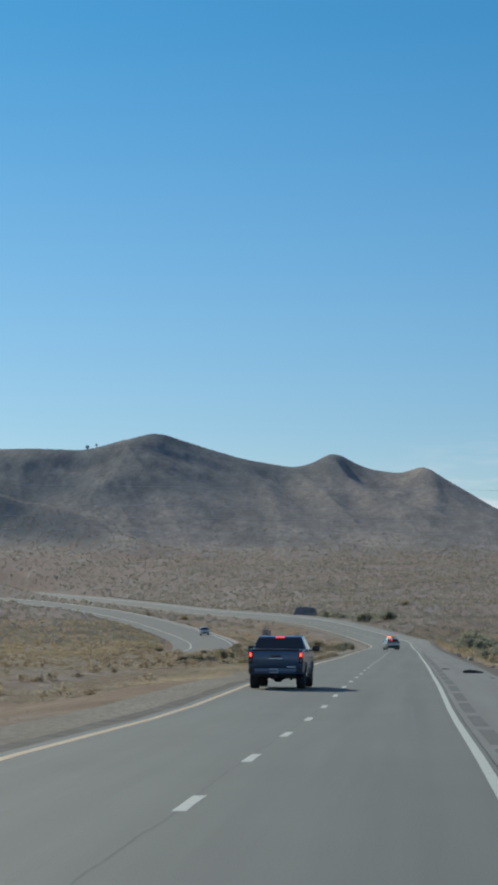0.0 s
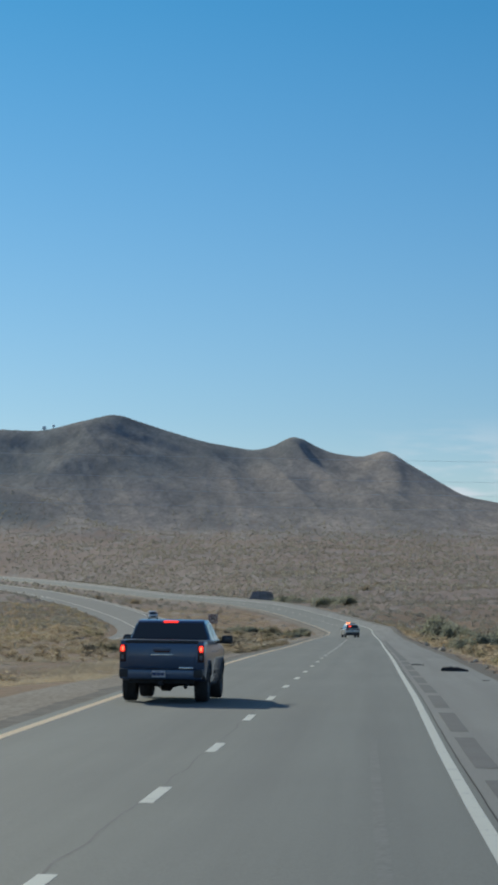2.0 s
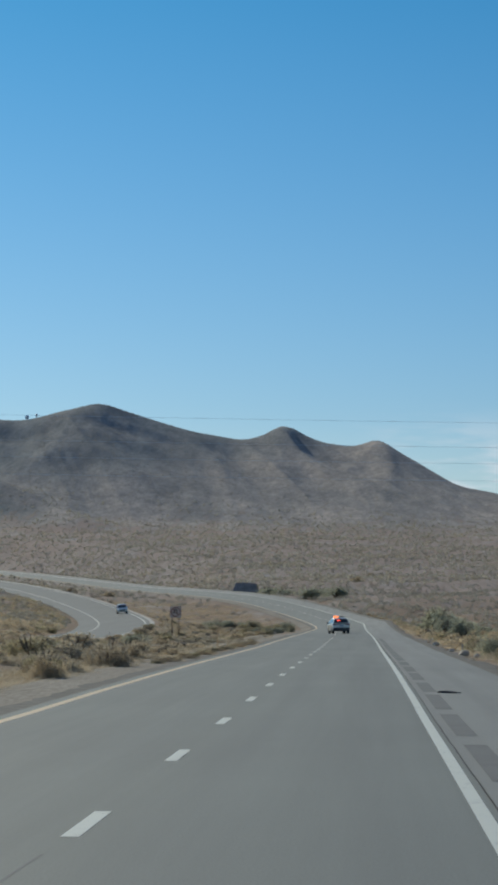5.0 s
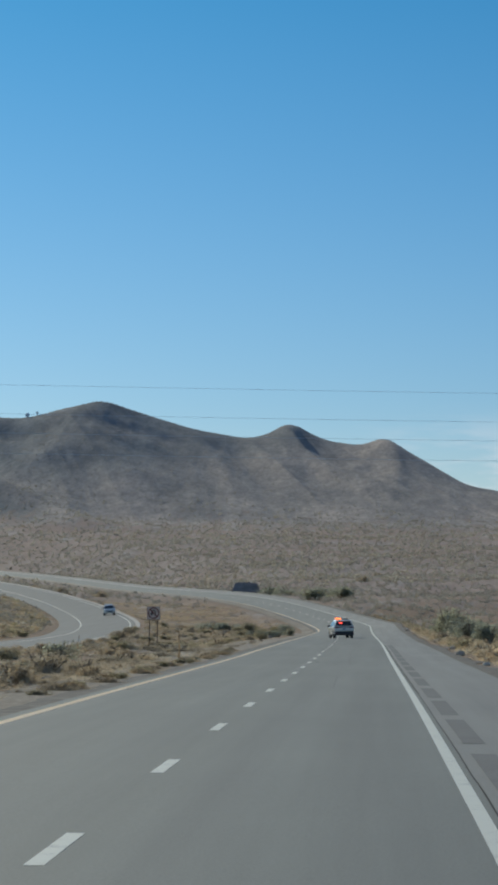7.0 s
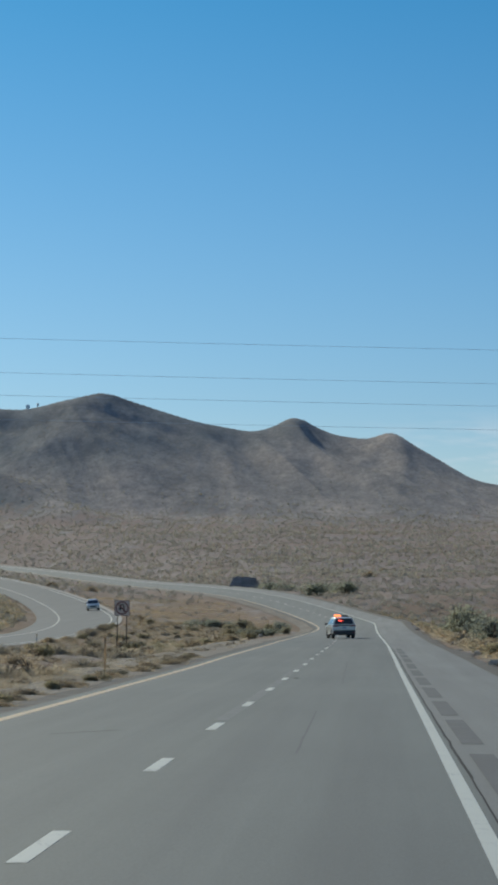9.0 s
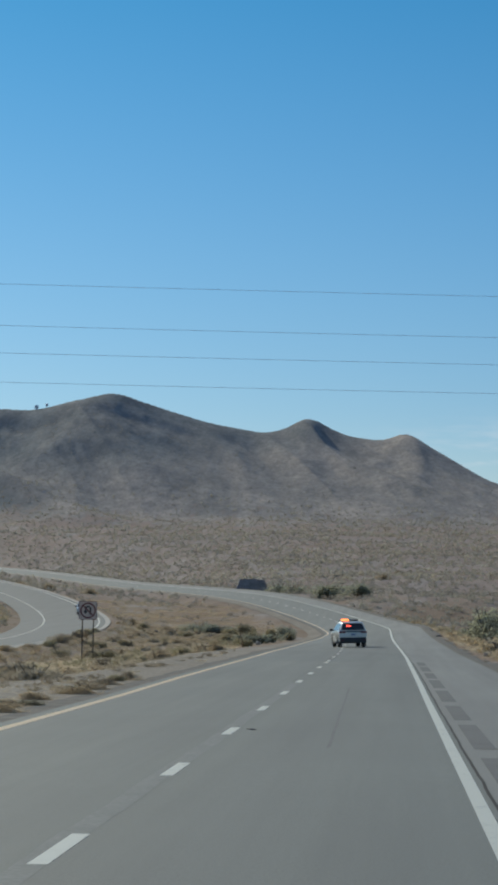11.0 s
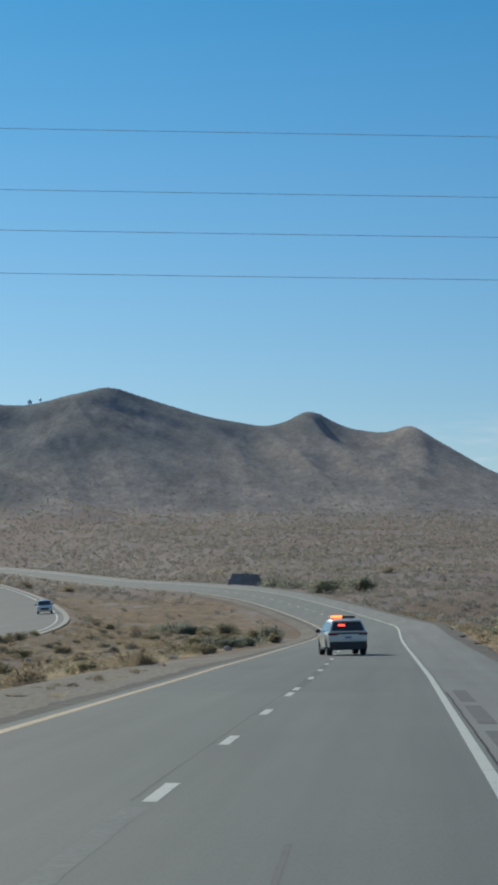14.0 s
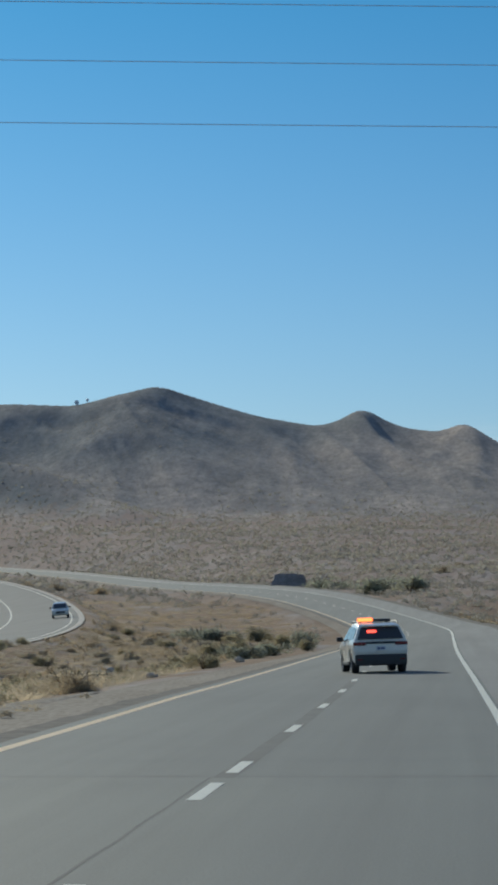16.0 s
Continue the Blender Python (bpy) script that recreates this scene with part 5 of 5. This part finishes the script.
def stone(x, y, s, mat, label, seed, stretch=(1, 1, 0.75)):
    r = np.random.default_rng(seed)
    bm = bmesh.new()
    bmesh.ops.create_icosphere(bm, subdivisions=2, radius=1.0)
    ax = r.normal(size=(7, 3))
    ax /= np.linalg.norm(ax, axis=1, keepdims=True)
    lim = r.uniform(0.6, 0.92, 7)
    for v in bm.verts:
        p = np.array(v.co)
        for a, q in zip(ax, lim):
            over = p @ a - q
            if over > 0:
                p = p - a * over * 0.9
        v.co = Vector(p * np.array(stretch) * s)
    me = bpy.data.meshes.new("boulder")
    bm.to_mesh(me)
    bm.free()
    me.materials.append(mat)
    ob = new("boulder", me)
    ob.matrix_basis = pose(x, y, ground_at(x, y) + s * 0.25, 0, 0, seed * 40)
    return tagged(ob, label, "rock", "boulders beside the road")


for k, (x, y, s) in enumerate(((7.9, 310, 0.3), (7.6, 417, 0.3), (7.7, 366, 0.28), (7.2, 289, 0.18), (7.5, 200, 0.16), (8.6, 377, 0.26), (8.3, 335, 0.24), (7.7, 260, 0.2), (8.4, 280, 0.24), (-6.9, 244, 0.2))):
    stone(x, y, s, STONE, "pale rough boulder on the sandy roadside", k + 3)
for k, (x, y, s) in enumerate(((7.15, 328, 0.3), (7.3, 268, 0.34), (7.1, 194, 0.12))):
    stone(x, y, s, STONE, "pale boulder at the edge of the shoulder", k + 140)
for k in range(34):
    y = 255 + 5.3 * k + 1.8 * math.sin(k * 2.1)
    bush(("straw", "brown", "olive")[k % 3], 8.3 + 1.1 * abs(math.sin(k * 1.9)), y, 1.1 + 0.7 * abs(math.sin(k * 1.2)), 0.55 + 0.4 * abs(math.sin(k * 0.7)), "dry mounds along the right verge")
r = np.random.default_rng(63)
for k in range(22):
    y = r.uniform(430, 660)
    left, right = float(np.interp(y, YS, PX)) + 3.0, float(np.interp(y, YS, OX)) - 7.5
    stone(left + (right - left) * r.uniform(0.05, 1.0), y, r.uniform(0.16, 0.34), STONE, "pale stone lying on the median", 80 + k)
r = np.random.default_rng(61)
for k in range(26):
    y = 470 + 9.0 * k + r.uniform(-3, 3)
    p = opp(y, -12.6 - r.uniform(0, 1.2))
    stone(float(p[0]), float(p[1]), r.uniform(0.2, 0.38), STONE, "pale rough boulder beside the opposite road", 30 + k)


def outcrop(x, y, w, d, h):
    """A blunt dark rock block with sloping ends, a leaning front and a steep east face."""
    r = np.random.default_rng(77)
    bm = bmesh.new()
    bmesh.ops.create_cube(bm, size=1.0)
    bmesh.ops.subdivide_edges(bm, edges=bm.edges[:], cuts=4, use_grid_fill=True)
    for v in bm.verts:
        t, east = v.co.z + 0.5, max(0.0, v.co.x - 0.12)
        lean = 0.62 * d * max(0.0, t - 0.25) * (1 - 2.2 * east) if v.co.y < 0.1 else 0.0
        v.co = Vector((v.co.x * w * (1 - 0.34 * t) + 0.1 * t, v.co.y * d * (1 - 0.2 * t) + lean + 2.4 * east, t * h * (1 - 0.12 * abs(v.co.x)))) + Vector(r.normal(size=3) * 0.06)
    me = bpy.data.meshes.new("rock_outcrop")
    bm.to_mesh(me)
    bm.free()
    me.materials.append(DARK_STONE)
    ob = new("rock_outcrop", me)
    ob.matrix_basis = pose(x, y, ground_at(x, y) - 0.3, 0, 0, 8)
    return tagged(ob, "dark blunt rock outcrop beside the far bend", "rock")


outcrop(-30.0, 999, 8.5, 4.0, 3.75)


# ---- uncounted brush: joined clumps ----
bm = bmesh.new()
bmesh.ops.create_icosphere(bm, subdivisions=1, radius=1.0)
ICO_V = np.array([v.co[:] for v in bm.verts])
bm.verts.index_update()
ICO_F = np.array([[v.index for v in f.verts] for f in bm.faces])
bm.free()


def clumps(name, xs, ys, widths, heights, mat, label, seed):
    r = np.random.default_rng(seed)
    n = len(xs)
    zs = terrain_height(xs, ys)
    jit = 1 + r.normal(size=(n, len(ICO_V), 1)) * 0.3
    v = ICO_V[None] * jit
    v[..., 2] = np.maximum(v[..., 2], -0.25) + 0.2
    v = v * np.stack([widths, widths, heights], 1)[:, None] * 0.5
    v += np.stack([xs, ys, zs], 1)[:, None]
    f = (ICO_F[None] + (np.arange(n) * len(ICO_V))[:, None, None]).reshape(-1, 3)
    ob = mesh_object(name, v.reshape(-1, 3), f, mat)
    return tagged(ob, label, "brush", kind="stuff")


def scatter(n, r0, r1, a0, a1, seed, power=1.0):
    """Places over the plain, as seen along the valley: evenly over the ground inside a wedge."""
    r = np.random.default_rng(seed)
    far = np.sqrt(r.uniform(r0**2, r1**2, n) if power == 1.0 else r0**2 + (r1**2 - r0**2) * r.uniform(0, 1, n) ** power)
    a = np.radians(r.uniform(a0, a1, n))
    x, y = far * np.sin(a), far * np.cos(a) - 40
    ox, px = np.interp(y, YS, OX), np.interp(y, YS, PX)
    keep = ((x - ox > 8.3) | (x - ox < -7.6)) & ((x - px > 2.6) | (x - px < -12.5))
    return x[keep], y[keep], r


def open_brush(name, xs, ys, widths, heights, mat, label, seed, leaves=15):
    """Far brush: each one a loose spray of a few broad leaves, joined into one mesh."""
    r = np.random.default_rng(seed)
    n, zs = len(xs), terrain_height(xs, ys) - 0.03
    d = r.normal(size=(n, leaves, 3))
    d /= np.linalg.norm(d, axis=2, keepdims=True)
    d[..., 2] = np.abs(d[..., 2])
    c = d * r.uniform(0.2, 1.0, (n, leaves, 1)) ** 0.5 * [0.5, 0.5, 0.88] * r.uniform(0.7, 1.15, (n, leaves, 1)) + r.normal(size=(n, 1, 3)) * [0.05, 0.05, 0]
    a, q = r.normal(size=(n, leaves, 3)), r.normal(size=(n, leaves, 3))
    a /= np.linalg.norm(a, axis=2, keepdims=True)
    q = np.cross(a, q)
    q /= np.linalg.norm(q, axis=2, keepdims=True)
    k = r.uniform(0.5, 1.2, (n, leaves, 1)) * 0.62 / leaves ** 0.5
    v = np.stack([c - q * k - a * k, c + q * k - a * k * 0.6, c + a * k * 1.3], 2)
    v = v * np.stack([widths, widths, heights], 1)[:, None, None] + np.stack([xs, ys, zs], 1)[:, None, None]
    ob = mesh_object(name, v.reshape(-1, 3), np.arange(n * leaves * 3).reshape(-1, 3), mat)
    return tagged(ob, label, "brush", kind="stuff")


for name, mat, n, seed, sizes, label in (("dark_brush", FAR_BRUSH, 40000, 11, (0.6, 2.3), "scattered dark desert brush over the plain"), ("pale_brush", FAR_PALE, 22000, 12, (0.6, 1.9), "scattered pale dry brush over the plain")):
    x, y, r = scatter(n, 560, 2350, -9.5, 4.5, seed, 1.25)
    median = (x < np.interp(y, YS, OX)) & (x > np.interp(y, YS, PX))
    patch = (value_noise(x / 34, y / 110, seed) + 0.5 * value_noise(x / 12, y / 40, seed + 1) + r.uniform(-1, 1, len(x)) > np.interp(y, [900, 1150, 1500, 1900], [-0.45, -0.9, -0.5, 0.0])) & ~(median & (r.uniform(0, 1, len(x)) < np.interp(y, [650, 900, 1050, 1300], [0.97, 0.9, 0.6, 0.4] if name == "dark_brush" else [0.7, 0.6, 0.5, 0.4]))) & (y > 590) & (r.uniform(0, 1, len(x)) < np.interp(y, [1300, 1900, 2350], [1.0, 0.75, 0.05]))
    x, y = x[patch], y[patch]
    w = r.uniform(*sizes, len(x)) * np.interp(y, [600, 2000], [0.85, 1.25])
    h = w * r.uniform(0.45, 0.85, len(x))
    for tag, pick, leaves in (("near_", y < 1100, 34), ("far_", y >= 1100, 9)):
        open_brush(tag + name, x[pick], y[pick], w[pick], h[pick], mat, label, seed, leaves)
x, y, r = scatter(7000, 2000, 2640, -9.0, 4.0, 21)
keep = np.interp(x, [c[0] for c in CREST], [c[1] for c in CREST]) - y > 60
x, y = x[keep], y[keep]
w = r.uniform(0.6, 1.7, len(x))
open_brush("slope_brush", x, y, w, w * 0.6, FAR_BRUSH, "scattered brush over the rocky slopes", 21, 9)


def leafy_stuff(name, protos, xs, ys, widths, heights, mat, label, seed, zs=None):
    r = np.random.default_rng(seed)
    zs = terrain_height(xs, ys) - 0.03 if zs is None else zs
    vs, fs, base = [], [], 0
    for i in range(len(xs)):
        v, f = protos[i % len(protos)]
        a = r.uniform(0, 6.28)
        c, s = math.cos(a), math.sin(a)
        q = np.stack([(v[:, 0] * c - v[:, 1] * s) * widths[i] + xs[i], (v[:, 0] * s + v[:, 1] * c) * widths[i] + ys[i], v[:, 2] * heights[i] + zs[i]], 1)
        vs.append(q)
        fs.append(f + base)
        base += len(v)
    ob = mesh_object(name, np.concatenate(vs), np.concatenate(fs), mat)
    return tagged(ob, label, "grass", kind="stuff")


TUFTS = [blade_tuft(55, 1.3, 1.0, 300 + k, 0.9) for k in range(5)]
SHRUBLETS = [leaf_cloud(110, 1.0, 1.0, 0.13, 4, 320 + k) for k in range(5)]


def strip_scatter(n, y0, y1, o0, o1, seed, power=1.0):
    r = np.random.default_rng(seed)
    y = r.uniform(y0, y1, n)
    off = o0 + (o1 - o0) * r.uniform(0, 1, n) ** power
    x = np.interp(y, YS, OX) + off
    px = np.interp(y, YS, PX)
    keep = (x - px > 2.2) | (x - px < -12.0)
    return x[keep], y[keep], r


x, y, r = strip_scatter(7500, 120, 640, -8.9, -34, 41, 1.2)
keep = value_noise(x / 5, y / 12, 41) + r.uniform(-0.9, 0.9, len(x)) > np.where((y > 268) & (y < 372) & (x > -15), 0.75, 0.0)
x, y = x[keep], y[keep]
leafy_stuff("median_grass", TUFTS, x, y, r.uniform(0.6, 1.6, len(x)), r.uniform(0.14, 0.36, len(x)), STRAW, "golden dry grass covering the median", 41)
x, y, r = strip_scatter(1150, 120, 720, -9.3, -36, 42)
leafy_stuff("median_brush", SHRUBLETS, x, y, r.uniform(0.4, 1.1, len(x)), r.uniform(0.2, 0.6, len(x)), BROWN, "small dry brush spread through the median", 42)
x, y, r = strip_scatter(800, 60, 640, 7.9, 30, 43, 1.4)
leafy_stuff("bank_grass", TUFTS, x, y, r.uniform(0.5, 1.2, len(x)), r.uniform(0.25, 0.6, len(x)), STRAW, "golden dry grass along the right bank", 43)
x, y, r = strip_scatter(1300, 100, 760, 8.2, 48, 44, 1.3)
leafy_stuff("bank_brush", SHRUBLETS, x, y, r.uniform(0.5, 1.5, len(x)), r.uniform(0.3, 0.9, len(x)), BROWN, "small dry brush spread over the right bank", 44)
x, y, r = strip_scatter(700, 100, 760, 8.4, 48, 45, 1.2)
leafy_stuff("bank_olive_brush", SHRUBLETS, x, y, r.uniform(0.6, 1.6, len(x)), r.uniform(0.35, 0.9, len(x)), OLIVE, "small olive brush spread over the right bank", 45)
x, y, r = strip_scatter(1700, 392, 505, -9.0, -17.5, 48)
leafy_stuff("golden_field", TUFTS, x, y, r.uniform(0.7, 1.6, len(x)), r.uniform(0.3, 0.65, len(x)), STRAW, "dense golden dry grass in the median", 48)
x, y, r = strip_scatter(150, 392, 520, -8.6, -17.5, 49)
leafy_stuff("golden_field_brush", SHRUBLETS, x, y, r.uniform(0.5, 1.2, len(x)), r.uniform(0.3, 0.7, len(x)), OLIVE, "small olive brush among the golden grass", 49)
x, y, r = strip_scatter(6000, 500, 930, -8.8, -52, 63)
px = np.interp(y, YS, PX)
keep = (x > px + 3.0) & (value_noise(x / 4, y / 16, 63) + r.uniform(-0.8, 0.8, len(x)) > -0.1)
x, y = x[keep], y[keep]
leafy_stuff("median_low_grass", TUFTS, x, y, r.uniform(0.7, 1.9, len(x)), r.uniform(0.16, 0.42, len(x)), BROWN, "low reddish-brown dry grass over the inside of the bend", 63)
# the strip left of the opposite road
for name, protos, mat, n, seed, label in (("far_side_grass", TUFTS, STRAW, 1400, 51, "golden dry grass beyond the opposite road"), ("far_side_brush", SHRUBLETS, BROWN, 900, 52, "small dry brush beyond the opposite road"), ("far_side_olive_brush", SHRUBLETS, OLIVE, 450, 53, "olive brush beyond the opposite road")):
    r = np.random.default_rng(seed)
    y = r.uniform(430, 900, n)
    p = opp(y, -13.0 - 45 * r.uniform(0, 1, n) ** 1.5)
    leafy_stuff(name, protos, p[:, 0], p[:, 1], r.uniform(0.7, 2.0, n), r.uniform(0.3, 0.9, n), mat, label, seed)
# thin dry growth on the gravel verge of the median
for name, protos, mat, n, seed, label in (("verge_grass", TUFTS, STRAW, 520, 61, "thin dry grass on the gravel verge"), ("verge_brush", SHRUBLETS, BROWN, 300, 62, "small dry brush on the gravel verge")):
    r = np.random.default_rng(seed)
    y, off = r.uniform(215, 425, n), -5.2 - 3.4 * r.uniform(0, 1, n) ** 0.8
    keep = value_noise(off, y / 6, seed) + r.uniform(-0.8, 0.8, n) > np.where(y > 335, 0.25, -0.2)
    y, off = y[keep], off[keep]
    p = own(y, off)
    z = np.where(off > -6.4, p[:, 2] - 0.012, terrain_height(p[:, 0], y) + 0.03)
    leafy_stuff(name, protos, p[:, 0], p[:, 1], r.uniform(0.25, 0.7, len(y)), r.uniform(0.07, 0.22, len(y)), mat, label, seed, z)
x, y, r = strip_scatter(2600, 135, 300, -5.7, -9.6, 64, 1.15)
keep = value_noise(x / 2.2, y / 9, 64) + r.uniform(-0.7, 0.7, len(x)) > np.interp(x, [-6.6, -5.7], [-0.25, 0.7])
x, y = x[keep], y[keep]
leafy_stuff("verge_straw", TUFTS, x, y, r.uniform(0.4, 1.1, len(x)), r.uniform(0.12, 0.34, len(x)), STRAW, "pale dry grass between the verge and the median", 64)
# gravel along both shoulders
x, y, r = strip_scatter(1500, 60, 460, 6.8, 8.6, 46, 1.5)
x2, y2, _ = strip_scatter(1300, 60, 460, -6.4, -9.5, 47, 1.5)
x, y = np.concatenate([x, x2]), np.concatenate([y, y2])
s = r.uniform(0.015, 0.045, len(x))
clumps("roadside_gravel", x, y, s, s * 0.8, STONE, "loose pale gravel and small stones along the shoulders", 46)
